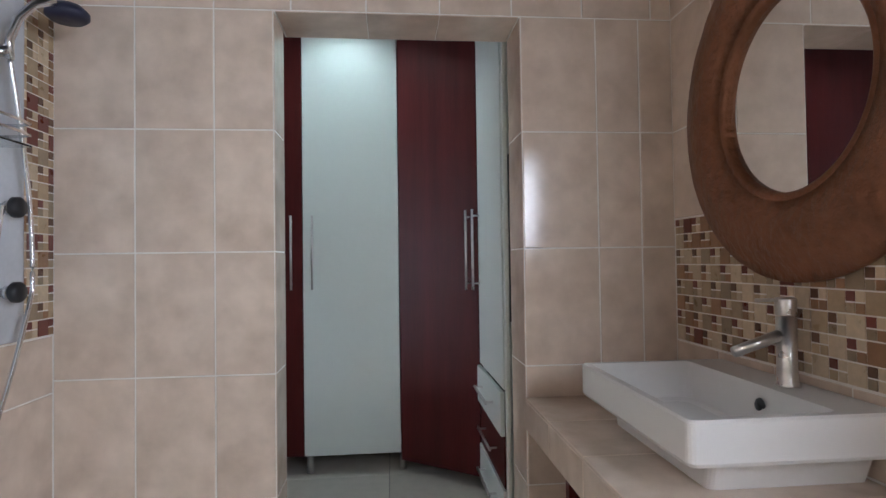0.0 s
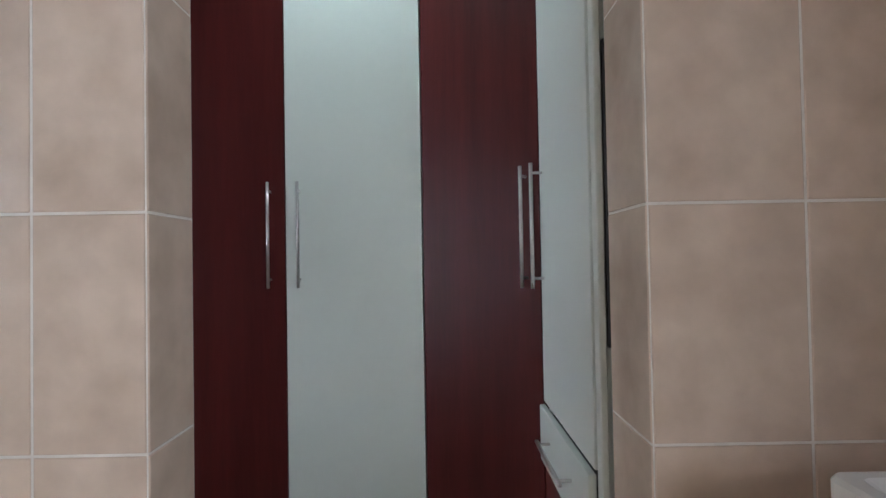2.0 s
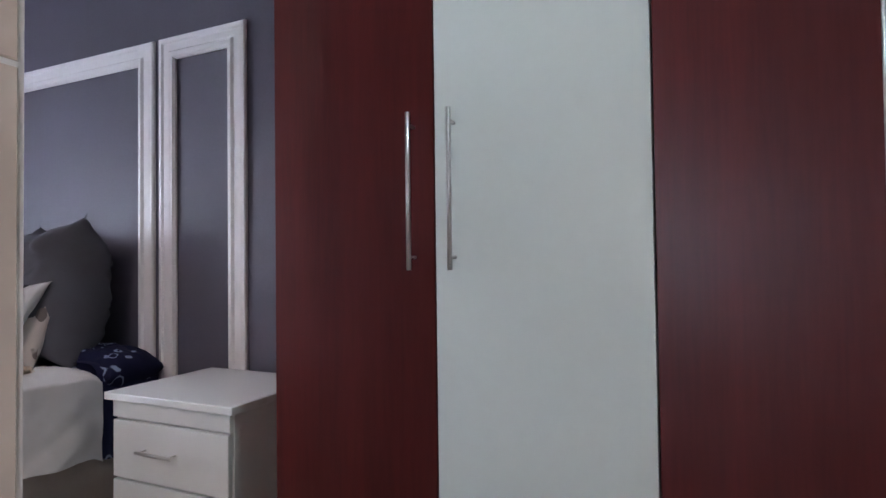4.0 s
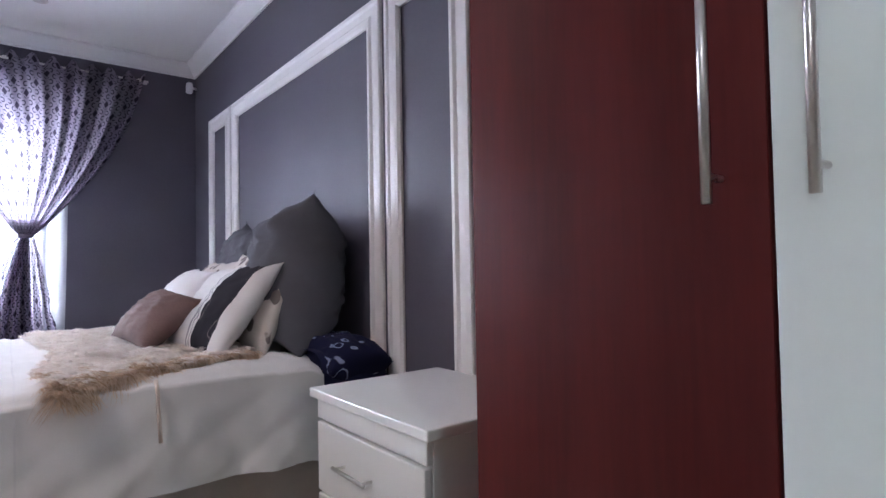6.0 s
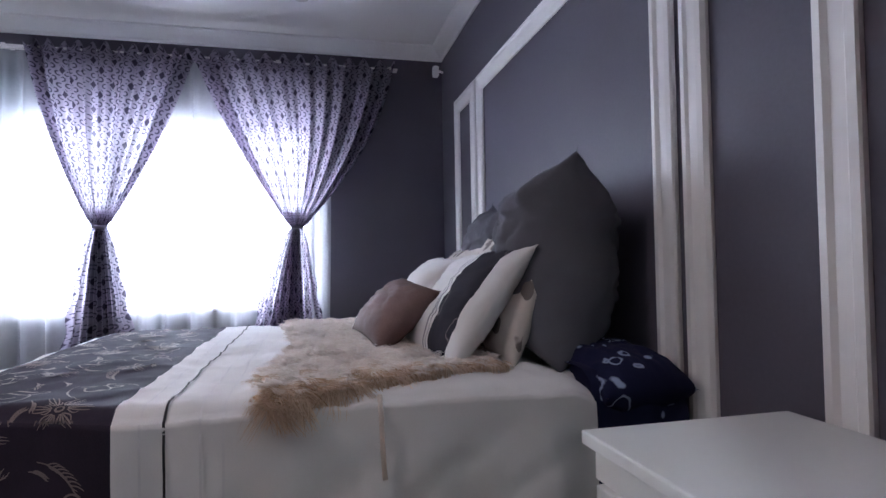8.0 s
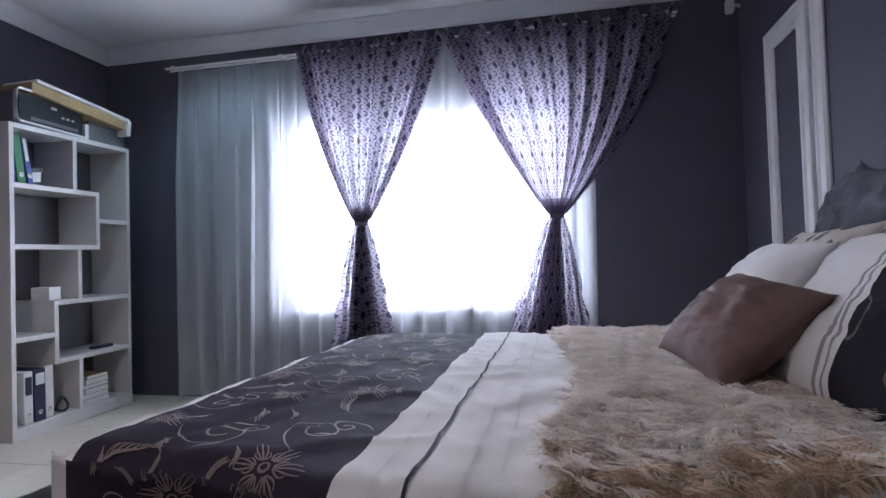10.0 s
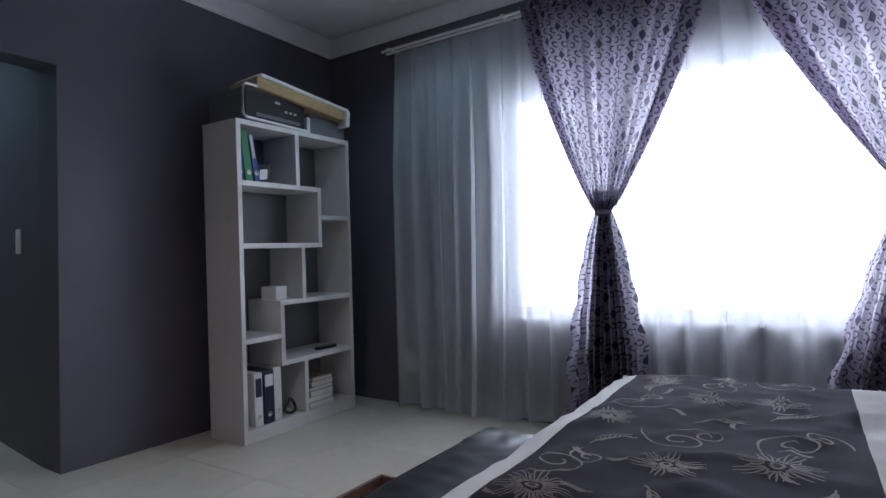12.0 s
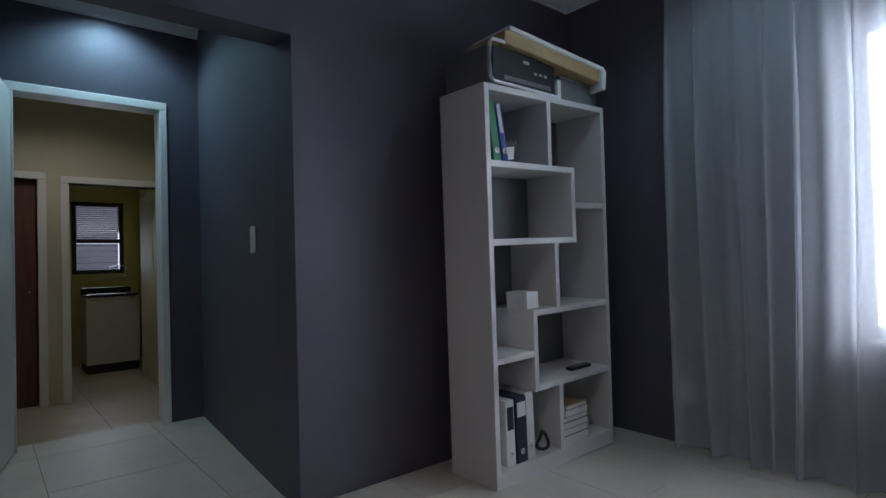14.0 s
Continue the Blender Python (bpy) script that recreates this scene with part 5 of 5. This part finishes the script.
def fur_material(name, low, high):
    m = pm(name, high, 0.8, vary=0.1, bump=0.0, spec=0.2)
    N, L = m.node_tree.nodes, m.node_tree.links
    p = N["Principled BSDF"]
    old = p.inputs["Base Color"].links[0].from_socket
    ge = N.new("ShaderNodeNewGeometry")
    mx = N.new("ShaderNodeMix")
    mx.data_type = "RGBA"
    L.new(ge.outputs["Random Per Island"], mx.inputs["Factor"])
    mx.inputs["A"].default_value = (*low, 1)
    mx.inputs["B"].default_value = (*high, 1)
    av = N.new("ShaderNodeMix")
    av.data_type = "RGBA"
    av.inputs["Factor"].default_value = 0.85
    L.new(old, av.inputs["A"])
    L.new(mx.outputs["Result"], av.inputs["B"])
    L.new(av.outputs["Result"], p.inputs["Base Color"])
    tr = N.new("ShaderNodeBsdfTranslucent")
    L.new(av.outputs["Result"], tr.inputs["Color"])
    ms = N.new("ShaderNodeMixShader")
    ms.inputs[0].default_value = 0.45
    L.new(p.outputs[0], ms.inputs[1])
    L.new(tr.outputs[0], ms.inputs[2])
    L.new(ms.outputs[0], N["Material Output"].inputs[0])
    return m


M_FUR = fur_material("cream_fur", (0.78, 0.68, 0.60), (0.93, 0.88, 0.82))
M_TANFUR = fur_material("tan_fur", (0.50, 0.34, 0.21), (0.86, 0.72, 0.58))
part("backing", sheet(throw_base, 70, 24), M_FUR, throw, "", True)
rng = random.Random(7)
tufts = {False: ([], []), True: ([], [])}
for k in range(5600):
    edge = k % 8 == 0
    u, v = rng.random(), rng.random()
    if edge:
        u = 1 - 0.025 * rng.random()
    o = throw_base(u, v)
    near = (FX1 - o.x) / 0.2 + 0.6 * noise.noise(Vector((o.x * 6, o.y * 6, 3)))
    tan = edge or rng.random() > 0.25 + 0.75 * near
    fv, ff = tufts[tan]
    ang = -0.4 + noise.noise(Vector((o.x * 7, o.y * 7, 8))) * 4 + rng.uniform(-0.6, 0.6)
    ln = rng.uniform(0.03, 0.065)
    if edge:
        ang, ln = rng.uniform(-0.9, 0.9), rng.uniform(0.04, 0.085)
    rise, bend = rng.uniform(0.35, 1.1), rng.uniform(-3.6, 3.6)
    # a lock: strands that start apart and draw together to a curled tip
    for q in range(14):
        jx, jy = rng.gauss(0, 0.011), rng.gauss(0, 0.011)
        l2, b2, r2 = ln * rng.uniform(0.75, 1.1), bend + rng.uniform(-0.5, 0.5), rise * rng.uniform(0.7, 1.2)
        wd = rng.uniform(0.0007, 0.0019)
        i0 = len(fv)
        for s, w in ((0, 1), (0.25, 1.0), (0.5, 0.9), (0.75, 0.7), (1.0, 0.12)):
            a = ang + b2 * s
            dx, dy = math.cos(a), math.sin(a)
            z = o.z + l2 * r2 * (1.1 * s - 0.95 * s * s) - (0.9 * l2 * s * s if edge else 0)
            px, py = o.x + jx * (1 - 0.75 * s) + dx * l2 * s * 0.85, o.y + jy * (1 - 0.75 * s) + dy * l2 * s * 0.85
            fv.append((px - dy * wd * w, py + dx * wd * w, z + wd * w * 0.5))
            fv.append((px + dy * wd * w, py - dx * wd * w, z - wd * w * 0.5))
        for s in range(4):
            ff.append((i0 + 2 * s, i0 + 2 * s + 1, i0 + 2 * s + 3, i0 + 2 * s + 2))
for tan, (fv, ff) in tufts.items():
    me = bpy.data.meshes.new("shaggy_fur")
    me.from_pydata([(x - throw.location.x, y - throw.location.y, z - throw.location.z) for x, y, z in fv], [], ff)
    me.materials.append(M_TANFUR if tan else M_FUR)
    pile = new("tan_fringe" if tan else "shaggy_fur", me)
    pile.parent = throw
    tagged(pile, "curly tan pile along the hem" if tan else "long shaggy cream pile", kind="stuff")
part("loose_tassel", tube([(-1.41, 3.365, 0.605), (-1.382, 3.365, 0.57), (-1.372, 3.366, 0.50), (-1.366, 3.37, 0.43)], 0.006, n=6), M_FUR, throw, "tan tassel hanging down", True)

# ---- leather bench at the foot of the bed ----
bench = thing("foot_bench", (-2.5, 2.0, 0), "black leather bench with piped edges at the bed foot", "bench")
t = bmesh.new()


def cushion_top(u, v):
    x, y = -3.28 + 1.5 * u, 1.655 + 0.56 * v
    e = min(u * 1.5, (1 - u) * 1.5, v * 0.56, (1 - v) * 0.56)
    return Vector((x, y, 0.31 - 0.03 * max(0, 1 - e / 0.05) ** 2 + 0.012 * noise.noise(Vector((x * 5, y * 7, 0))) + 0.006 * noise.noise(Vector((x * 16, y * 13, 2)))))


part("seat", sheet(cushion_top, 80, 30), M_LEATHER, bench, "creased black leather seat", True)
part("base", box(-3.27, -1.79, 1.665, 2.205, 0.04, 0.288, 0.012), M_LEATHER, bench)
part("piping", tube([(-1.79, 1.655, 0.283), (-3.26, 1.655, 0.283), (-3.282, 1.68, 0.283), (-3.282, 2.21, 0.283)], 0.006, n=8), M_LEATHER, bench, "black piping", True)
for x in (-3.2, -1.86):
    for y in (1.72, 2.15):
        part("foot", rod((x, y, 0), (x, y, 0.05), 0.022), M_BLACK, bench)

tray = thing("wooden_tray", (-2.95, 1.4, 0), "small brown wooden tray on the floor near the bench", "tray")
part("bottom", box(-3.08, -2.82, 1.28, 1.52, 0.0, 0.012), M_TAN, tray)
b = box(-3.095, -3.08, 1.265, 1.535, 0.0, 0.1, 0.002, segs=1)
box(-2.82, -2.805, 1.265, 1.535, 0.0, 0.1, 0.002, bm=b, segs=1)
box(-3.08, -2.82, 1.265, 1.28, 0.0, 0.1, 0.002, bm=b, segs=1)
box(-3.08, -2.82, 1.52, 1.535, 0.0, 0.1, 0.002, bm=b, segs=1)
part("rim", b, M_BROWND, tray, "brown wooden rim")

# ---- recess, hall and laundry ----
df = thing("door_1", (-2.07, -2.02, 0), "white painted door frame with an open white door", "door", kind="structure")
part("jamb", box(DX0 - 0.035, DX0 + 0.006, -2.09, -1.938, 0, DZ - 0.01, 0.004), M_TRIM, df)
part("jamb", box(DX1 - 0.006, DX1 + 0.035, -2.09, -1.938, 0, DZ - 0.01, 0.004), M_TRIM, df)
part("head", box(DX0 - 0.035, DX1 + 0.035, -2.09, -1.938, DZ - 0.01, DZ + 0.04, 0.004), M_TRIM, df)
leaf = part("door_leaf", box(-1.692, -1.653, -1.93, -1.18, 0.008, 1.985, 0.003), M_TRIM, df, "white open door leaf")
h = part("door_handle", rod((-1.692, -1.25, 1.0), (-1.737, -1.25, 1.0), 0.009), M_STEEL, leaf, "steel lever handle", True)
part("lever", rod((-1.737, -1.24, 1.0), (-1.737, -1.36, 1.0), 0.008), M_STEEL, leaf, "", True)
part("handle_plate", box(-1.696, -1.692, -1.275, -1.225, 0.9, 1.06, 0.001), M_STEEL, leaf)
hinge = Matrix.Translation((0.415, 0.09, 0))
leaf.matrix_basis = hinge @ Matrix.Rotation(radians(-11), 4, "Z") @ hinge.inverted()

HYW, HF = -4.07, -0.2


def plain_frame(name, x0, x1, top, label, inner):
    ob = thing(name, ((x0 + x1) / 2, HYW, HF), label, "door", kind="structure")
    for a, c in ((x0 - 0.065, x0), (x1, x1 + 0.065)):
        part("jamb", box(a, c, HYW - 0.16, HYW + 0.015, HF, top, 0.004), M_TRIM, ob)
    part("head", box(x0 - 0.065, x1 + 0.065, HYW - 0.16, HYW + 0.015, top, top + 0.06, 0.004), M_TRIM, ob)
    if inner:
        lf = part("door_leaf", box(x0 + 0.003, x1 - 0.003, HYW - 0.1, HYW - 0.06, HF + 0.005, top - 0.003, 0.003), M_BROWND, ob, "brown wooden door leaf")
        part("door_handle", rod((x0 + 0.06, HYW - 0.06, 0.8), (x0 + 0.06, HYW - 0.01, 0.8), 0.009), M_STEEL, lf)
    return ob


laundry_door = plain_frame("door_2", -2.93, -2.18, 1.765, "white door frame of the open laundry doorway", False)
lf = part("door_leaf", box(-2.968, -2.93, -4.98, -4.235, HF + 0.006, 1.755, 0.003), M_CREAM, laundry_door, "cream door leaf standing open into the laundry")
part("door_pane", box(-2.93, -2.927, -4.85, -4.4, 0.95, 1.55, 0.001), M_CREAM, lf, "pale frosted pane")
plain_frame("door_3", -1.946, -1.2, 1.785, "brown door in a white frame", True)

wm = thing("washing_machine", (-2.73, -5.6, HF), "top-loading washing machine of grey white enamel", "washing machine")
part("cabinet", box(-3.000, -2.465, -5.900, -5.450, HF + 0.1, 0.66, 0.01), M_MACH, wm)
part("plinth", box(-2.995, -2.470, -5.890, -5.460, HF, HF + 0.1, 0.004), M_BLACK, wm, "dark plinth")
part("lid", box(-2.990, -2.475, -5.870, -5.470, 0.66, 0.69, 0.01), M_BLACK, wm, "dark lid")
part("control_panel", box(-2.990, -2.475, -5.930, -5.850, 0.66, 0.76, 0.012), M_BLACK, wm, "dark control panel")
part("front_strip", box(-2.960, -2.500, -5.465, -5.447, 0.62, 0.655, 0.004), M_CHROME, wm)
lw = thing("window_3", (-2.7, -6.25, 0.9), "dark framed laundry window with a half-drawn blind", "window", kind="structure")
b = bmesh.new()
LX0, LX1, LZ0, LZ1 = -2.98, -2.42, 0.92, 1.815
for z in (LZ0, 1.3, LZ1 - 0.05):
    box(LX0, LX1, -6.29, -6.2, z, z + 0.05, bm=b)
for x in (LX0, LX1 - 0.05):
    box(x, x + 0.05, -6.291, -6.201, LZ0 + 0.05, LZ1 - 0.05, bm=b)
part("window_frame", b, M_BLACK, lw, "dark frame")
for k in range(16):
    part("slat", box(LX0 + 0.06, LX1 - 0.06, -6.205, -6.175, 1.36 + k * 0.026, 1.363 + k * 0.026), M_CREAM, lw)
for k in range(5):
    part("bar", rod((LX0 + 0.06, -6.27, 0.99 + k * 0.07), (LX1 - 0.06, -6.27, 0.99 + k * 0.07), 0.006, n=6), M_BLACK, lw)
tp = thing("wall_tap", (-2.95, -6.13, 0.95), "thin steel water pipe and tap over the washer", "tap")
part("pipe", tube([(-2.65, -6.17, 0.86), (-2.9, -6.15, 0.87), (-2.98, -6.15, 0.88), (-3.0, -6.15, 1.0), (-2.92, -6.12, 1.02), (-2.8, -6.09, 1.0)], 0.009, n=8), M_STEEL, tp, "", True)

# switch on the recess side wall
sw = thing("light_switch", (-2.577, -0.74, 1.115), "white light switch on the grey wall", "switch")
part("plate", box(-2.577, -2.569, -0.778, -0.702, 1.05, 1.18, 0.003), M_SWITCH, sw)
part("rocker", box(-2.569, -2.565, -0.75, -0.73, 1.09, 1.13, 0.001), M_SWITCH, sw)
sw.rotation_euler = (0, 0, radians(-5))


# ceiling downlights
def downlight(x, y, lit, label):
    ob = thing("ceiling_downlight", (x, y, H), label, "ceiling light", "recessed downlights")
    part("rim", lathe([(0.03, 0.0), (0.045, 0.0), (0.045, -0.004), (0.036, -0.008), (0.03, -0.004)], (x, y, H), "z", 28), M_STEEL, ob, "", True)
    part("lamp", lathe([(0.0, -0.001), (0.03, -0.001), (0.03, -0.003), (0.0, -0.003)], (x, y, H), "z", 24), M_LIT if lit else M_GREYP, ob, "lit lamp face" if lit else "dark lamp face")
    return ob


downlight(0.4, 3.4, True, "lit steel-rimmed downlight over the wardrobe")
downlight(-2.15, -1.72, True, "lit steel-rimmed downlight in the recess")
downlight(-3.7, 0.95, True, "lit steel-rimmed downlight in the bedroom ceiling")
# added fixture, out of view, only to house the near fill lamp
downlight(-1.1, 1.65, True, "added unseen downlight fixture for the near bedroom fill lamp")
downlight(-3.72, 3.17, False, "unlit steel-rimmed downlight in the bedroom ceiling")
# this hall fixture is added too, to go with the fill above
downlight(-2.1, -3.1, True, "added unseen downlight fixture for the hall fill lamp")

# bright sky outside the window
M_SKYB = bpy.data.materials.new("bright_overcast_sky")
M_SKYB.use_nodes = True
sp_ = M_SKYB.node_tree.nodes["Principled BSDF"]
sp_.inputs["Base Color"].default_value = (0.8, 0.8, 0.8, 1)
sp_.inputs["Emission Color"].default_value = (0.96, 0.98, 1, 1)
sp_.inputs["Emission Strength"].default_value = 9.0
solid("backdrop", box(-9.1, -9.0, -6, 11, -2, 8), M_SKYB, "bright white overcast sky outside the window", kind="structure")
# added wall, not a known one: keeps bright sky out of the laundry window
solid("wall_yard", box(-6, 2, -8.3, -8.1, -0.4, 3.2), M_PLASTER, "added dark wall that blocks the sky outside the laundry window", kind="structure")
solid("ground", box(-9.0, WX - 0.2, -6, 11, -0.4, -0.3), M_PLASTER, "plain yard outside the window", kind="structure")

# ---- pieces: tiles, mosaic, floor ----
COLS_L = [-0.43, -0.18, 0.07, 0.262]
COLS_R = [1.10, 1.367, 1.523, 1.645]
COLS_T = [-0.43, -0.18, 0.07, 0.32, 0.57, 0.82, 1.07, 1.32, 1.57, 1.645]
ROWS = [0.0, 0.37, 0.775, 1.178, 1.582, 1.984, 2.388, 2.6]
G, D = 0.0055, 0.0025


def tile_field(parent, origin, ex, ey, us, vs, material, name="tile"):
    for a, c in zip(us, us[1:]):
        for e, f in zip(vs, vs[1:]):
            o = Vector(origin) + Vector(ex) * (a + G / 2) + Vector(ey) * (e + G / 2)
            chip(name, parent, o, ex, ey, c - a - G, f - e - G, D, 0.0015, material)


# looking along +y, so that the proud side faces -y
tile_field(W_FRONT, (0, YB, 0), (1, 0, 0), (0, 0, 1), COLS_L, ROWS[:6], M_TILE)
tile_field(W_FRONT, (0, YB, 0), (1, 0, 0), (0, 0, 1), COLS_R, ROWS[:6], M_TILE)
tile_field(W_FRONT, (0, YB, 0), (1, 0, 0), (0, 0, 1), COLS_T, ROWS[5:], M_TILE)
tile_field(W_FRONT, (0.262, YB - D, 0), (0, 1, 0), (0, 0, 1), [0, 0.17], ROWS[:6], M_TILE)
tile_field(W_FRONT, (1.10, YB - D, 0), (0, -1, 0), (0, 0, 1), [-0.215, 0], ROWS[:6], M_TILE)
for a, c in ((0.268, 0.57), (0.57, 0.82), (0.82, 1.094)):
    chip("tile", W_FRONT, (a + 0.0015, YB + 0.209, 1.98), (1, 0, 0), (0, -1, 0), c - a - 0.003, 0.215, D, 0.0015, M_TILE)
# basin wall: below and above the mosaic band
us = [-YB, -2.27, -2.02, -1.77, -1.52, -1.27, -1.02, -0.77, -0.52, -0.27, 0.0, 0.25, 0.5, 0.75, 1.0, 1.34]
tile_field(W_RIGHT, (XR, 0, 0), (0, -1, 0), (0, 0, 1), us, [0.67, 0.852], M_TILE)
tile_field(W_RIGHT, (XR, 0, 0), (0, -1, 0), (0, 0, 1), [u for u in us if u < -0.7] + [-NY1], [1.275, 1.582, 1.984, 2.388, 2.6], M_TILE)
tile_field(W_RIGHT, (XR, 0, 0), (0, -1, 0), (0, 0, 1), [-NY1] + [u for u in us if u > -0.6], [1.984, 2.388, 2.6], M_TILE)
tile_field(W_RIGHT, (XR, 0, 0), (0, -1, 0), (0, 0, 1), [-NY1] + [u for u in us if u > -0.6], [0.852, NZ0 - 0.004], M_TILE)
# shower wall
us = [-1.34, -1.0, -0.75, -0.5, -0.25, 0, 0.25, 0.5, 0.75, 1.0, 1.25, 1.5, 1.75, 2.0, 2.25, YB - 0.006]
tile_field(W_LEFT, (XL, 0, 0), (0, 1, 0), (0, 0, 1), us, [0.0, 0.37, 0.738, 0.92], M_TILE)
tile_field(W_LEFT, (XL, 0, 0), (0, 1, 0), (0, 0, 1), [u for u in us if u < 2.1] + [2.33], [0.92, 1.178, 1.582, 1.984, 2.388, 2.6], M_TILE)

MOS = [pm("mosaic_" + n, c, 0.3, vary=0.06, scale=25, fine=90, bump=0.04, per_object=0.12) for n, c in (
    ("cream", (0.60, 0.48, 0.33)), ("sand", (0.45, 0.33, 0.20)), ("olive", (0.33, 0.25, 0.16)), ("rust", (0.33, 0.18, 0.09)), ("maroon", (0.16, 0.04, 0.026)), ("brown", (0.13, 0.062, 0.032)))]


def mosaic(parent, origin, ex, ey, nu, nv, cell, seed, near=None):
    """Mixed square glass and stone chips on a grid of small cells; chips past near are joined."""
    rg = random.Random(seed)
    pieces = []
    cream, sand, olive, rust, maroon, brown = MOS
    for bj in range((nv + 1) // 2):
        for bi in range((nu + 1) // 2):
            i, j = 2 * bi, 2 * bj
            if (bi + bj) % 2 == 0:
                mt = rg.choices(MOS, (0.26, 0.26, 0.16, 0.16, 0.16, 0.0))[0]
                pieces.append((i, j, min(2, nu - i), min(2, nv - j), mt))
                continue
            four = ((0, 1, rg.choice((brown, brown, maroon))), (1, 1, cream), (0, 0, rg.choice((olive, sand, rust))), (1, 0, rg.choice((sand, rust, cream))))
            pieces += [(i + a, j + c, 1, 1, mt) for a, c, mt in four if i + a < nu and j + c < nv]
    g = 0.0038
    rest = {}
    for n, (i, j, w, h, mt) in enumerate(pieces):
        o = Vector(origin) + Vector(ex) * (i * cell + g / 2) + Vector(ey) * (j * cell + g / 2)
        if near is None or i < near:
            chip("mosaic_tile", parent, o, ex, ey, w * cell - g, h * cell - g, 0.003, 0.0008, mt)
        else:
            rest.setdefault(mt.name, (mt, []))[1].append((o, w * cell - g, h * cell - g))
    for mt, rows in rest.values():
        v, f = [], []
        for o, w, h in rows:
            k = len(v)
            ez = Vector(ex).cross(Vector(ey)) * 0.003
            for a, c in ((0, 0), (w, 0), (w, h), (0, h)):
                v.append(o + Vector(ex) * a + Vector(ey) * c)
            v += [p + ez for p in v[k:k + 4]]
            f += [(k + 4, k + 5, k + 6, k + 7)] + [(k + q, k + (q + 1) % 4, k + 4 + (q + 1) % 4, k + 4 + q) for q in range(4)]
        me = bpy.data.meshes.new("mosaic_rest")
        me.from_pydata(v, [], f)
        me.materials.append(mt)
        ob = new("mosaic_rest", me)
        ob.parent = parent
        ob["kind"] = "stuff"


mosaic(W_RIGHT, (XR, YB - 0.008, 0.855), (0, -1, 0), (0, 0, 1), 68, 16, 0.0261, 3, 28)
mosaic(W_LEFT, (XL, 2.333, 0.923), (0, 1, 0), (0, 0, 1), 7, 62, 0.0264, 5)

# floor tiles
for i in range(-2, 10):
    for j in range(-5, 7):
        x0, x1 = -4.18 + 0.6 * (i - 1), -4.18 + 0.6 * i
        y0, y1 = 0.65 + 0.6 * (j - 1), 0.65 + 0.6 * j
        x0, x1, y0, y1 = max(x0, WX + 0.002), min(x1, 1.69), max(y0, -2.075), min(y1, HY - 0.002)
        if x1 - x0 < 0.05 or y1 - y0 < 0.05:
            continue
        chip("floor_tile", FLOOR, (x0 + 0.0015, y0 + 0.0015, -0.004), (1, 0, 0), (0, 1, 0), x1 - x0 - 0.003, y1 - y0 - 0.003, 0.004, 0.001, M_FLOOR)
for i in range(5):
    for j in range(7):
        x0, y0 = -3.5 + 0.6 * i, -6.2 + 0.6 * j
        chip("floor_tile", FLOOR_HALL, (x0 + 0.0015, y0 + 0.0015, HF - 0.004), (1, 0, 0), (0, 1, 0), 0.597, min(0.597, -2.085 - y0), 0.004, 0.001, M_FLOOR)
